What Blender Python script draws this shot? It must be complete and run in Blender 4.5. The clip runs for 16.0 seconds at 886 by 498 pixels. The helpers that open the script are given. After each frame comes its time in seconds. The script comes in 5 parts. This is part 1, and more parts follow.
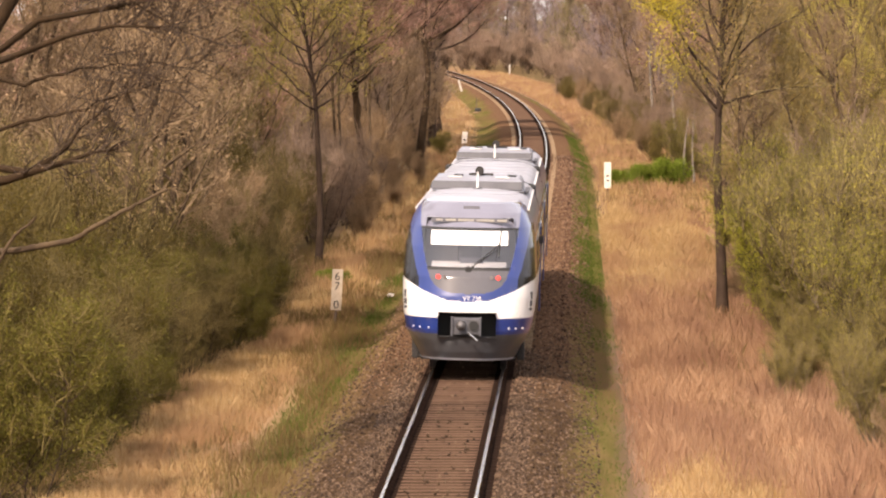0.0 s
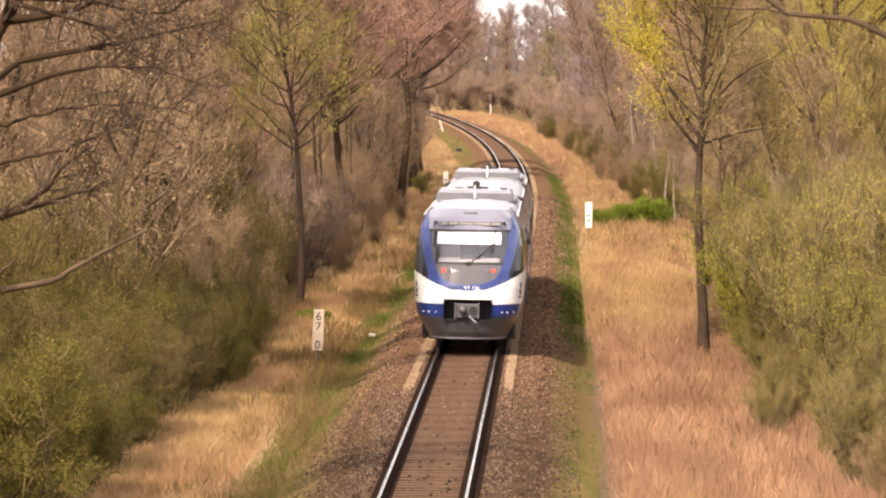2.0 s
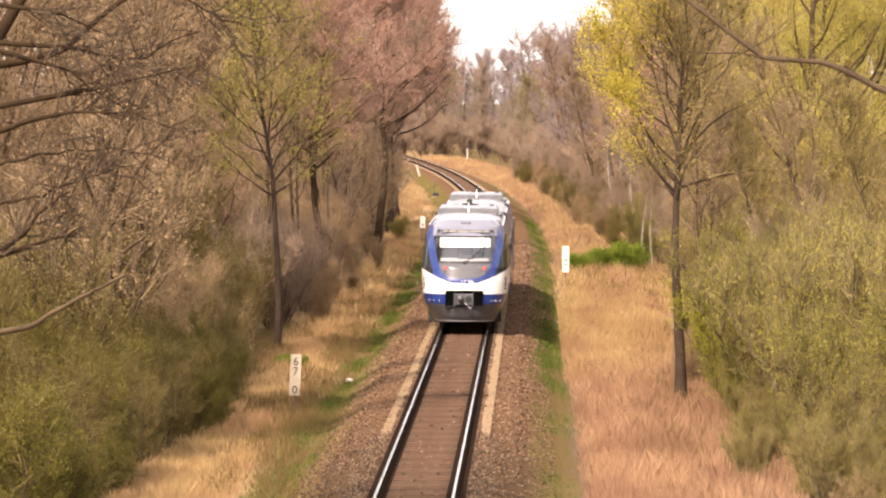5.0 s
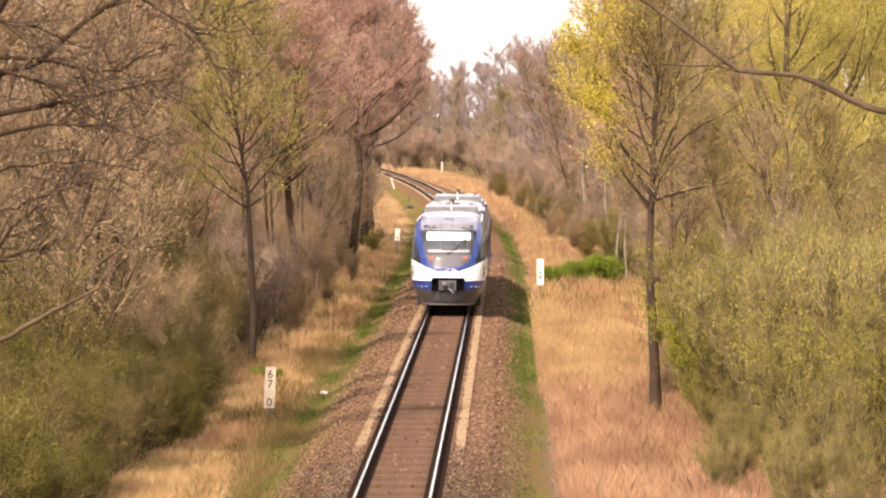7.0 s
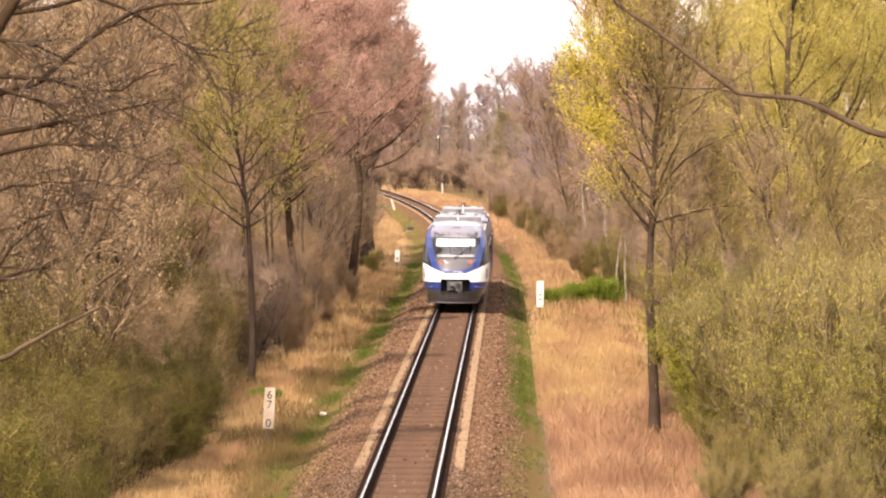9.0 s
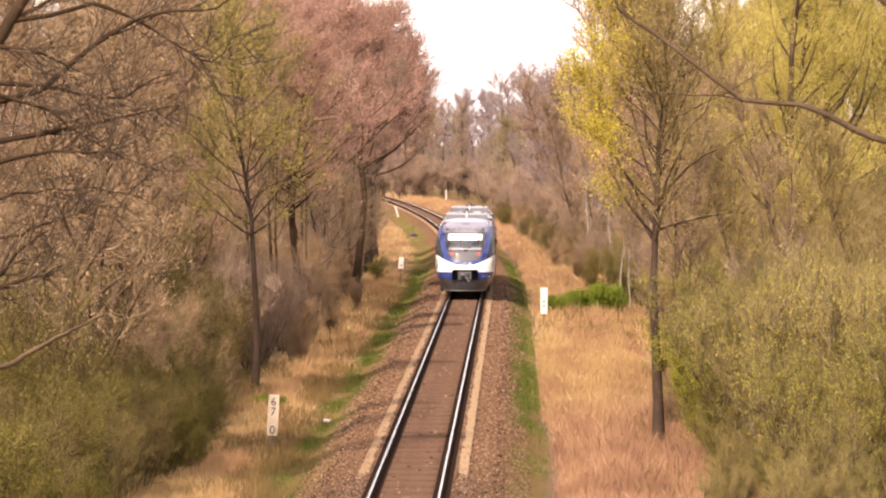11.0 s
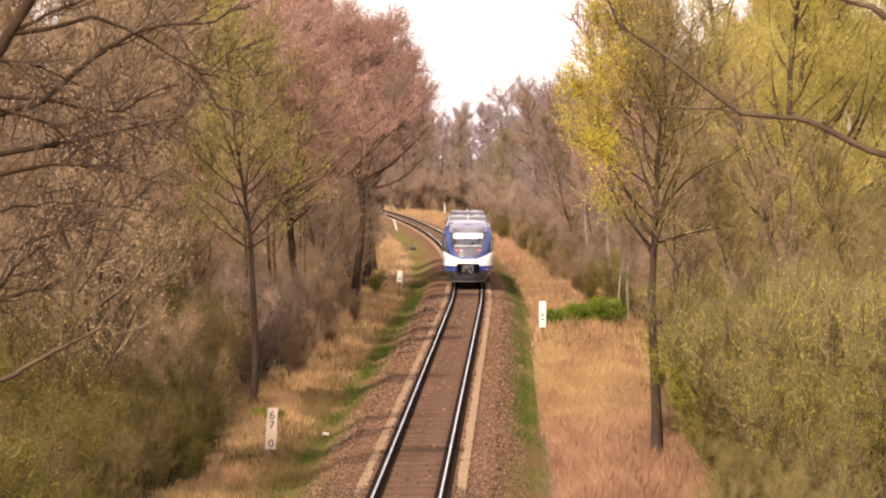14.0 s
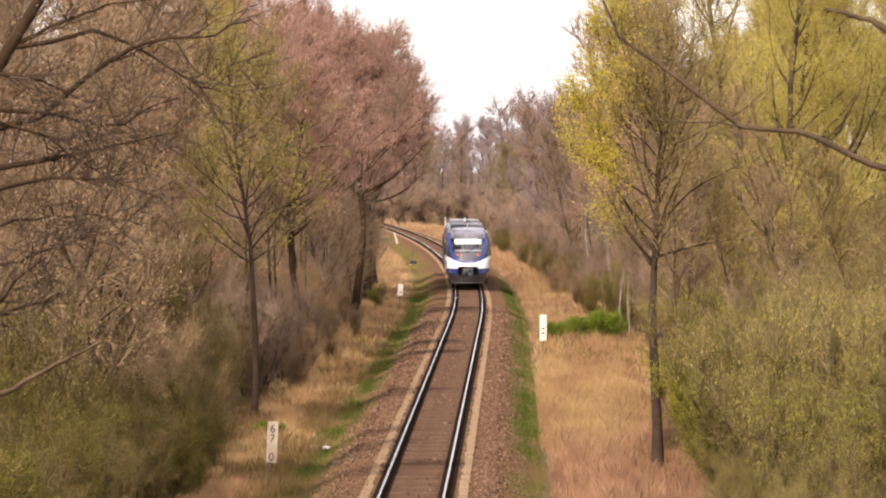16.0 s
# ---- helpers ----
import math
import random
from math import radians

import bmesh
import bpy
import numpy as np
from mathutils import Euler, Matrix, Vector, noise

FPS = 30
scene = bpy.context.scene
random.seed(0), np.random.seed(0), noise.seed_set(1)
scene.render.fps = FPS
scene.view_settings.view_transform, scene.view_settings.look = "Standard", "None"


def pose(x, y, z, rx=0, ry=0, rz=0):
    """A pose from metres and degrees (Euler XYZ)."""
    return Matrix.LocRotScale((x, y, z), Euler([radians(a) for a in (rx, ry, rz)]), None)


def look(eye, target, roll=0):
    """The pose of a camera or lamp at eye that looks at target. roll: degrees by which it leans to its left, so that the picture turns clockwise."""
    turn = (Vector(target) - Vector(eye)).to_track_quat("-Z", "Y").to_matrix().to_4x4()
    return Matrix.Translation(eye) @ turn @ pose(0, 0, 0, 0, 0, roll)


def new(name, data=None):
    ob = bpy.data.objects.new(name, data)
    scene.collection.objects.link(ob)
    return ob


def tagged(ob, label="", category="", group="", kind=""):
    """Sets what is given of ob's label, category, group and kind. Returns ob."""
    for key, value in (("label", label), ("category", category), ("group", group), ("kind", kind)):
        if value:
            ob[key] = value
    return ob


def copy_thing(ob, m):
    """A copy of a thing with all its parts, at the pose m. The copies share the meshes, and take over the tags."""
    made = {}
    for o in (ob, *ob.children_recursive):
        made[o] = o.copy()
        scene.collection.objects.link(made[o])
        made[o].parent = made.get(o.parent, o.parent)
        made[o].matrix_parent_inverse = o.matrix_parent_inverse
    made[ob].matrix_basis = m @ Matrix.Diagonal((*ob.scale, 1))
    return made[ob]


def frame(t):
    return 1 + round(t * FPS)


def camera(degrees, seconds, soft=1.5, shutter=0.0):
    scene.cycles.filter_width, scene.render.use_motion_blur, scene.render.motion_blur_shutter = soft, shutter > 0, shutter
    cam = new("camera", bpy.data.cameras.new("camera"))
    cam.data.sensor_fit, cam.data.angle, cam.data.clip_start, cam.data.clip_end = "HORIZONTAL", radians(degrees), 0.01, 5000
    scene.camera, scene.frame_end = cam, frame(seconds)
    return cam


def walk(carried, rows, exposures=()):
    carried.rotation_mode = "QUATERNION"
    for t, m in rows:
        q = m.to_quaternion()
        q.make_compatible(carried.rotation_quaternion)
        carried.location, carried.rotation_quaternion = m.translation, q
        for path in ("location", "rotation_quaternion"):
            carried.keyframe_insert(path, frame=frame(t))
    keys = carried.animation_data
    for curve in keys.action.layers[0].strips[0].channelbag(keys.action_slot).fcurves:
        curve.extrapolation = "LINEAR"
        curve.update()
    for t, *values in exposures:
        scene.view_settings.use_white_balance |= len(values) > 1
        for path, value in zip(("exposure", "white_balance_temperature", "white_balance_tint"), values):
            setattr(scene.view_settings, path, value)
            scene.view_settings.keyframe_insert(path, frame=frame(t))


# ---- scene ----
# The camera stands on a bridge over a single line, 7.5 m above the rails, and pans by hand.
EYE_Z = 7.5
cam = camera(9.148, 16.0, soft=2.2)
PAN = [(0.0, 0.6678, -2.4586, -0.078), (0.5, 0.6057, -2.4364, -0.096), (1.0, 0.5555, -2.3615, -0.088),
       (1.5, 0.5277, -2.2334, -0.161), (2.0, 0.4726, -2.0457, -0.156), (2.5, 0.3899, -2.0629, -0.173),
       (3.0, 0.3381, -2.0009, -0.199), (3.5, 0.2967, -1.8178, -0.227), (4.0, 0.3088, -1.7309, -0.22),
       (6.5, 0.0077, -1.4382, -0.3), (7.0, -0.0305, -1.4544, -0.247), (7.5, 0.0688, -1.4277, -0.2),
       (8.0, -0.0047, -1.3935, 0.009), (8.5, -0.0362, -1.2989, 0.04), (11.0, 0.0083, -1.1615, -0.013),
       (11.5, -0.1655, -1.1951, 0.1), (12.0, -0.1644, -1.1914, 0.066), (12.5, -0.1278, -1.1302, -0.09),
       (13.0, -0.0082, -0.9916, 0.007), (13.5, -0.0453, -1.0055, 0.037), (14.0, -0.0061, -1.0226, 0.012),
       (14.5, -0.0314, -1.0366, 0.08), (15.0, 0.0974, -0.8885, 0.065), (15.5, 0.0612, -0.8366, -0.046),
       (16.0, 0.0, -0.8827, 0.0)]
walk(cam, [(t, pose(0, 0, EYE_Z, 90 + tilt, 0, turn) @ pose(0, 0, 0, 0, 0, roll)) for t, turn, tilt, roll in PAN],
     [(0.0, 0.88, 7600, 20), (1.0, 1.0, 7550, 19), (2.0, 1.1, 7550, 19), (4.0, 1.2, 7550, 18), (8.0, 1.31, 7450, 18), (11.0, 1.22, 7700, 24), (13.5, 1.02, 7650, 24), (16.0, 0.84, 7150, 19)])

# ---- daylight: spring sun, behind the camera and to the left, in a pale sky ----
SUN_TO = Vector((-1.9, -4.0, 4.2)).normalized()
world = bpy.data.worlds.new("sky")
scene.world = world
world.use_nodes = True
wn = world.node_tree.nodes
sky = wn.new("ShaderNodeTexSky")
sky.sky_type = "NISHITA"
sky.sun_disc = False
sky.sun_elevation = math.asin(SUN_TO.z)
sky.sun_rotation = math.atan2(SUN_TO.x, SUN_TO.y)
sky.dust_density = 2.0
# a thin bright haze lies over the whole sky
haze = wn.new("ShaderNodeMix")
haze.data_type = "RGBA"
haze.inputs[0].default_value = 0.45
haze.inputs[7].default_value = (10.5, 10.8, 11.4, 1)
world.node_tree.links.new(sky.outputs[0], haze.inputs[6])
world.node_tree.links.new(haze.outputs[2], wn["Background"].inputs[0])
wn["Background"].inputs[1].default_value = 0.12
sun = new("sun", bpy.data.lights.new("sun", "SUN"))
sun.data.energy = 3.6
sun.data.angle = radians(1.6)
sun.data.color = (1.0, 0.93, 0.82)
sun.matrix_world = look((0, 0, 0), -SUN_TO)


# ---- materials ----
def nodes_of(m):
    m.use_nodes = True
    return m.node_tree.nodes, m.node_tree.links


def blend(nodes, links, fac, a, b):
    mx = nodes.new("ShaderNodeMix")
    mx.data_type = "RGBA"
    for slot, v in ((6, a), (7, b)):
        if isinstance(v, tuple):
            mx.inputs[slot].default_value = (*v, 1)
        else:
            links.new(v, mx.inputs[slot])
    if isinstance(fac, float):
        mx.inputs[0].default_value = fac
    else:
        links.new(fac, mx.inputs[0])
    return mx.outputs[2]


def noise_at(nodes, links, coord, scale, detail=4.0, rough=0.6, lo=0.35, hi=0.65):
    n = nodes.new("ShaderNodeTexNoise")
    n.inputs["Scale"].default_value = scale
    n.inputs["Detail"].default_value = detail
    n.inputs["Roughness"].default_value = rough
    links.new(coord, n.inputs["Vector"])
    r = nodes.new("ShaderNodeMapRange")
    r.inputs[1].default_value, r.inputs[2].default_value = lo, hi
    links.new(n.outputs["Fac"], r.inputs[0])
    return r.outputs[0]


def surface(name, a, b=None, rough=0.8, metal=0.0, coarse=3.0, fine=40.0, bump=0.2, dirt=None, dirt_amount=0.3, coat=0.0, spec=0.5):
    """A solid surface: two tones mixed by a coarse and a fine noise, dirt over it, fine relief."""
    m = bpy.data.materials.new(name)
    nodes, links = nodes_of(m)
    p = nodes["Principled BSDF"]
    tc = nodes.new("ShaderNodeTexCoord").outputs["Object"]
    b = b or tuple(c * 0.75 for c in a)
    col = blend(nodes, links, noise_at(nodes, links, tc, coarse), a, b)
    f = noise_at(nodes, links, tc, fine, 3.0, 0.7)
    col = blend(nodes, links, f, col, blend(nodes, links, 0.35, col, b))
    if dirt:
        d = noise_at(nodes, links, tc, coarse * 2.3, 6.0, 0.7, 0.62 - dirt_amount, 0.9)
        col = blend(nodes, links, d, col, dirt)
    links.new(col, p.inputs["Base Color"])
    p.inputs["Roughness"].default_value = rough
    p.inputs["Metallic"].default_value = metal
    p.inputs["Coat Weight"].default_value = coat
    p.inputs["Coat Roughness"].default_value = 0.08
    p.inputs["Specular IOR Level"].default_value = spec
    if bump:
        bp = nodes.new("ShaderNodeBump")
        bp.inputs["Strength"].default_value = bump
        bp.inputs["Distance"].default_value = 0.02
        links.new(f, bp.inputs["Height"])
        links.new(bp.outputs[0], p.inputs["Normal"])
    return m


def foliage(name, tones, through_light=0.35, patch=None, patch_scale=0.35):
    """Leaves, buds or blades: a tone for each island, light shining through."""
    m = bpy.data.materials.new(name)
    nodes, links = nodes_of(m)
    p = nodes["Principled BSDF"]
    ramp = nodes.new("ShaderNodeValToRGB")
    while len(ramp.color_ramp.elements) < len(tones):
        ramp.color_ramp.elements.new(0.5)
    for i, tone in enumerate(tones):
        e = ramp.color_ramp.elements[i]
        e.position = i / (len(tones) - 1)
        e.color = (*tone, 1)
    links.new(nodes.new("ShaderNodeNewGeometry").outputs["Random Per Island"], ramp.inputs[0])
    col = ramp.outputs[0]
    info = nodes.new("ShaderNodeObjectInfo")
    hsv = nodes.new("ShaderNodeHueSaturation")
    mr = nodes.new("ShaderNodeMapRange")
    mr.inputs[3].default_value, mr.inputs[4].default_value = 0.75, 1.25
    links.new(info.outputs["Random"], mr.inputs[0])
    links.new(mr.outputs[0], hsv.inputs["Value"])
    links.new(col, hsv.inputs["Color"])
    col = hsv.outputs[0]
    if patch:
        mp = nodes.new("ShaderNodeMapping")
        mp.inputs["Scale"].default_value = (1.0, 0.16, 1.0)
        links.new(nodes.new("ShaderNodeTexCoord").outputs["Object"], mp.inputs["Vector"])
        col = blend(nodes, links, noise_at(nodes, links, mp.outputs[0], patch_scale, 3.0, 0.6, 0.42, 0.6), col, patch)
    links.new(col, p.inputs["Base Color"])
    p.inputs["Roughness"].default_value = 0.7
    p.inputs["Specular IOR Level"].default_value = 0.1
    tr = nodes.new("ShaderNodeBsdfTranslucent")
    links.new(col, tr.inputs[0])
    mx = nodes.new("ShaderNodeMixShader")
    mx.inputs[0].default_value = through_light
    links.new(p.outputs[0], mx.inputs[1])
    links.new(tr.outputs[0], mx.inputs[2])
    links.new(mx.outputs[0], nodes["Material Output"].inputs[0])
    return m


def glow(name, colour, strength):
    m = bpy.data.materials.new(name)
    nodes, links = nodes_of(m)
    p = nodes["Principled BSDF"]
    p.inputs["Base Color"].default_value = (*colour, 1)
    p.inputs["Emission Color"].default_value = (*colour, 1)
    p.inputs["Emission Strength"].default_value = strength
    return m


def ground_material():
    """Ballast, moss and short grass, dry litter: bands by the distance from the line, broken up by noise."""
    m = bpy.data.materials.new("trackside_ground")
    nodes, links = nodes_of(m)
    p = nodes["Principled BSDF"]
    uv = nodes.new("ShaderNodeUVMap")
    uv.uv_map = "offset"
    sep = nodes.new("ShaderNodeSeparateXYZ")
    links.new(uv.outputs[0], sep.inputs[0])
    tc = nodes.new("ShaderNodeTexCoord").outputs["Object"]
    mp = nodes.new("ShaderNodeMapping")
    mp.inputs["Scale"].default_value = (1.0, 0.14, 1.0)
    links.new(tc, mp.inputs["Vector"])
    long_way = mp.outputs[0]
    wob = noise_at(nodes, links, long_way, 0.6, 4.0, 0.65, 0.2, 0.8)

    def edge(at, width, sway):
        add = nodes.new("ShaderNodeMath")
        add.operation = "MULTIPLY_ADD"
        links.new(wob, add.inputs[0])
        add.inputs[1].default_value = sway
        links.new(sep.outputs[0], add.inputs[2])
        r = nodes.new("ShaderNodeMapRange")
        r.inputs[1].default_value, r.inputs[2].default_value = at - width + sway / 2, at + width + sway / 2
        links.new(add.outputs[0], r.inputs[0])
        return r.outputs[0]
    v = nodes.new("ShaderNodeTexVoronoi")
    v.inputs["Scale"].default_value = 16.0
    links.new(tc, v.inputs["Vector"])
    ramp = nodes.new("ShaderNodeValToRGB")
    for i, (pos, c) in enumerate(((0.0, (0.034, 0.018, 0.012)), (1.0, (0.125, 0.065, 0.04)))):
        ramp.color_ramp.elements[i].position, ramp.color_ramp.elements[i].color = pos, (*c, 1)
    vs = nodes.new("ShaderNodeSeparateColor")
    links.new(v.outputs["Color"], vs.inputs[0])
    links.new(vs.outputs[0], ramp.inputs[0])
    gravel = blend(nodes, links, noise_at(nodes, links, long_way, 1.2, 5.0), ramp.outputs[0], (0.078, 0.043, 0.027))
    moss = blend(nodes, links, noise_at(nodes, links, long_way, 1.6, 5.0), (0.085, 0.09, 0.022), (0.17, 0.12, 0.05))
    near = nodes.new("ShaderNodeMath")
    near.operation = "ABSOLUTE"
    links.new(sep.outputs[0], near.inputs[0])
    off = nodes.new("ShaderNodeMath")
    off.operation = "SUBTRACT"
    off.inputs[1].default_value = 0.7525
    links.new(near.outputs[0], off.inputs[0])
    dist = nodes.new("ShaderNodeMath")
    dist.operation = "ABSOLUTE"
    links.new(off.outputs[0], dist.inputs[0])
    # Band beside each rail: rust stain with the rail's shadow painted in.
    rust_and_shadow = nodes.new("ShaderNodeMapRange")
    rust_and_shadow.inputs[1].default_value, rust_and_shadow.inputs[2].default_value = 0.4, 0.16
    links.new(dist.outputs[0], rust_and_shadow.inputs[0])
    cess = nodes.new("ShaderNodeMapRange")
    cess.inputs[1].default_value, cess.inputs[2].default_value = 0.95, 1.35
    links.new(near.outputs[0], cess.inputs[0])
    dusty = blend(nodes, links, noise_at(nodes, links, tc, 14.0, 3.0, 0.7, 0.3, 0.7), (0.1, 0.053, 0.03), (0.25, 0.15, 0.087))
    gravel = blend(nodes, links, cess.outputs[0], gravel, blend(nodes, links, 0.6, gravel, dusty))
    # The ballast grows darker towards the near end of the line.
    near_dark = nodes.new("ShaderNodeMapRange")
    near_dark.inputs[1].default_value, near_dark.inputs[2].default_value = 134, 104
    near_dark.inputs[4].default_value = 0.85
    links.new(sep.outputs[1], near_dark.inputs[0])
    gravel = blend(nodes, links, near_dark.outputs[0], gravel, blend(nodes, links, noise_at(nodes, links, tc, 9.0, 4.0), (0.038, 0.025, 0.015), (0.08, 0.052, 0.03)))
    gravel = blend(nodes, links, rust_and_shadow.outputs[0], gravel, (0.022, 0.013, 0.01))
    moss = blend(nodes, links, noise_at(nodes, links, long_way, 0.5, 4.0, 0.6, 0.42, 0.6), moss, (0.13, 0.085, 0.04))
    litter = blend(nodes, links, noise_at(nodes, links, long_way, 1.2, 6.0), (0.34, 0.225, 0.12), (0.24, 0.145, 0.085))
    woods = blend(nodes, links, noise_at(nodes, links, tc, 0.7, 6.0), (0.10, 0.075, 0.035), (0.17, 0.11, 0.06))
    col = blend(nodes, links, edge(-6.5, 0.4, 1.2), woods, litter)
    col = blend(nodes, links, edge(-3.6, 0.35, 1.0), col, moss)
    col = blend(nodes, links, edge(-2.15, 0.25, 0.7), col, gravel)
    col = blend(nodes, links, edge(2.35, 0.3, 1.1), col, moss)
    col = blend(nodes, links, edge(3.2, 0.2, 0.7), col, (0.15, 0.093, 0.075))
    col = blend(nodes, links, edge(3.45, 0.2, 0.6), col, litter)
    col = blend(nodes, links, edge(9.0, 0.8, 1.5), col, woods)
    links.new(col, p.inputs["Base Color"])
    p.inputs["Roughness"].default_value = 1.0
    p.inputs["Specular IOR Level"].default_value = 0.0
    bp = nodes.new("ShaderNodeBump")
    bp.inputs["Strength"].default_value = 0.8
    bp.inputs["Distance"].default_value = 0.05
    links.new(v.outputs["Distance"], bp.inputs["Height"])
    links.new(bp.outputs[0], p.inputs["Normal"])
    return m


M_GROUND = ground_material()
M_STONE = foliage("ballast_stone", [(0.045, 0.024, 0.015), (0.095, 0.052, 0.032), (0.15, 0.088, 0.055), (0.25, 0.16, 0.105)], 0.0)
M_STONE_DARK = foliage("darker_ballast_stone", [(0.025, 0.015, 0.01), (0.05, 0.031, 0.019), (0.085, 0.054, 0.034), (0.16, 0.105, 0.07)], 0.0)
M_RAIL_HEAD = surface("worn_rail_head", (0.62, 0.6, 0.58), rough=0.16, metal=1.0, fine=30, bump=0.05)
M_RAIL_SIDE = surface("rusty_rail", (0.045, 0.025, 0.017), (0.025, 0.015, 0.011), rough=1.0, spec=0.0)
M_SLEEPER = surface("weathered_concrete", (0.148, 0.092, 0.064), (0.108, 0.066, 0.046), rough=1.0, spec=0.0, coarse=2, fine=50)
# Paler than the middle of the sleepers.
M_SLEEPER_END = surface("paler_concrete_end", (0.32, 0.23, 0.15), (0.22, 0.15, 0.095), rough=1.0, spec=0.0, coarse=2, fine=50)
# Oily plate, its colour darkened further for the rail's shadow.
M_RAIL_PAD = surface("oily_shadowed_rail_plate", (0.03, 0.019, 0.014), (0.018, 0.012, 0.01), rough=1.0, spec=0.0)
M_BARK = surface("grey_brown_bark", (0.12, 0.083, 0.05), (0.055, 0.037, 0.024), rough=0.95, coarse=2.5, fine=25, bump=0.6, spec=0.1)
M_BARK_DARK = surface("dark_bark", (0.075, 0.05, 0.036), (0.045, 0.03, 0.022), rough=0.95, coarse=2.5, fine=25, bump=0.6, spec=0.1)
M_BARK_OAK = surface("blackish_brown_bark", (0.05, 0.03, 0.016), (0.03, 0.019, 0.011), rough=0.95, coarse=2.5, fine=25, bump=0.6, spec=0.1)
M_BIRCH = surface("birch_bark", (0.28, 0.23, 0.19), (0.08, 0.065, 0.05), rough=0.85, coarse=4, fine=9)
M_PALE_WOOD = surface("bleached_dead_wood", (0.22, 0.165, 0.12), (0.11, 0.08, 0.055), rough=0.9, coarse=3, fine=30)
M_TWIG_PINK = foliage("reddish_twigs", [(0.135, 0.08, 0.058), (0.23, 0.138, 0.1), (0.31, 0.195, 0.14)], 0.0)
M_TWIG = foliage("brown_twigs", [(0.12, 0.08, 0.049), (0.2, 0.137, 0.082), (0.29, 0.203, 0.124)], 0.0)
M_TWIG_FAWN = foliage("fawn_twigs", [(0.175, 0.113, 0.066), (0.28, 0.185, 0.108), (0.38, 0.26, 0.155)], 0.0)
M_TWIG_OLIVE = foliage("olive_twigs", [(0.075, 0.055, 0.02), (0.125, 0.095, 0.035), (0.19, 0.145, 0.058)], 0.0)
M_BUD_PINK = foliage("pink_buds", [(0.32, 0.175, 0.135), (0.43, 0.25, 0.19), (0.52, 0.335, 0.265)], 0.42)
M_BUD_BROWN = foliage("brown_buds", [(0.19, 0.125, 0.07), (0.29, 0.195, 0.11), (0.4, 0.28, 0.165)], 0.35)
M_LEAF_YELLOW = foliage("yellow_green_leaves", [(0.34, 0.27, 0.035), (0.5, 0.41, 0.06), (0.62, 0.51, 0.1)], 0.5)
M_LEAF_PRIMROSE = foliage("primrose_leaves", [(0.36, 0.3, 0.06), (0.5, 0.42, 0.1), (0.64, 0.55, 0.16)], 0.5)
M_LEAF_OCHRE = foliage("ochre_buds", [(0.21, 0.145, 0.045), (0.31, 0.215, 0.07), (0.4, 0.29, 0.1)], 0.4)
M_LEAF_OLIVE = foliage("olive_leaves", [(0.076, 0.056, 0.013), (0.116, 0.085, 0.019), (0.165, 0.12, 0.031)], 0.4)
M_LEAF_GREEN = foliage("grey_green_leaves", [(0.1, 0.088, 0.014), (0.21, 0.186, 0.03), (0.38, 0.335, 0.07)], 0.4)
M_LEAF_LIME = foliage("lime_green_leaves", [(0.19, 0.188, 0.02), (0.29, 0.282, 0.034), (0.4, 0.37, 0.065)], 0.45)
M_LEAF_FRESH = foliage("fresh_green_leaves", [(0.09, 0.13, 0.014), (0.15, 0.2, 0.025), (0.22, 0.27, 0.045)], 0.4)
M_LEAF_YOUNG = foliage("sparse_yellow_olive_leaves", [(0.19, 0.155, 0.035), (0.29, 0.24, 0.055), (0.38, 0.31, 0.085)], 0.4)
M_BUD_DARK = foliage("dull_brown_buds", [(0.13, 0.095, 0.04), (0.2, 0.15, 0.062), (0.28, 0.21, 0.09)], 0.35)
M_LEAF_DEEP = foliage("mossy_green_leaves", [(0.076, 0.07, 0.014), (0.124, 0.11, 0.022), (0.18, 0.15, 0.034)], 0.4)
M_TWIG_GOLD = foliage("golden_twigs", [(0.19, 0.14, 0.048), (0.28, 0.21, 0.075), (0.38, 0.3, 0.12)], 0.0)
M_TWIG_TAN = foliage("tan_twigs", [(0.11, 0.085, 0.04), (0.19, 0.145, 0.07), (0.29, 0.225, 0.115)], 0.0)
M_TWIG_DARK = foliage("dark_twigs", [(0.04, 0.027, 0.019), (0.07, 0.047, 0.032), (0.11, 0.078, 0.053)], 0.0)
M_BUD_PALE = foliage("pale_buds", [(0.2, 0.15, 0.09), (0.34, 0.28, 0.17), (0.5, 0.42, 0.28)], 0.3)
M_STRAW = foliage("dry_straw", [(0.36, 0.22, 0.095), (0.5, 0.335, 0.16), (0.62, 0.45, 0.24)], 0.3, (0.34, 0.205, 0.11), 0.4)
M_STRAW_RED = foliage("reddish_dry_grass", [(0.225, 0.126, 0.072), (0.34, 0.202, 0.12), (0.46, 0.293, 0.18)], 0.3, (0.27, 0.15, 0.094), 0.5)
M_WEED = foliage("withered_brown_weeds", [(0.16, 0.1, 0.045), (0.25, 0.16, 0.075), (0.2, 0.17, 0.05)], 0.3)
M_GRASS = foliage("short_green_grass", [(0.05, 0.085, 0.012), (0.085, 0.125, 0.02), (0.15, 0.16, 0.04)], 0.35)


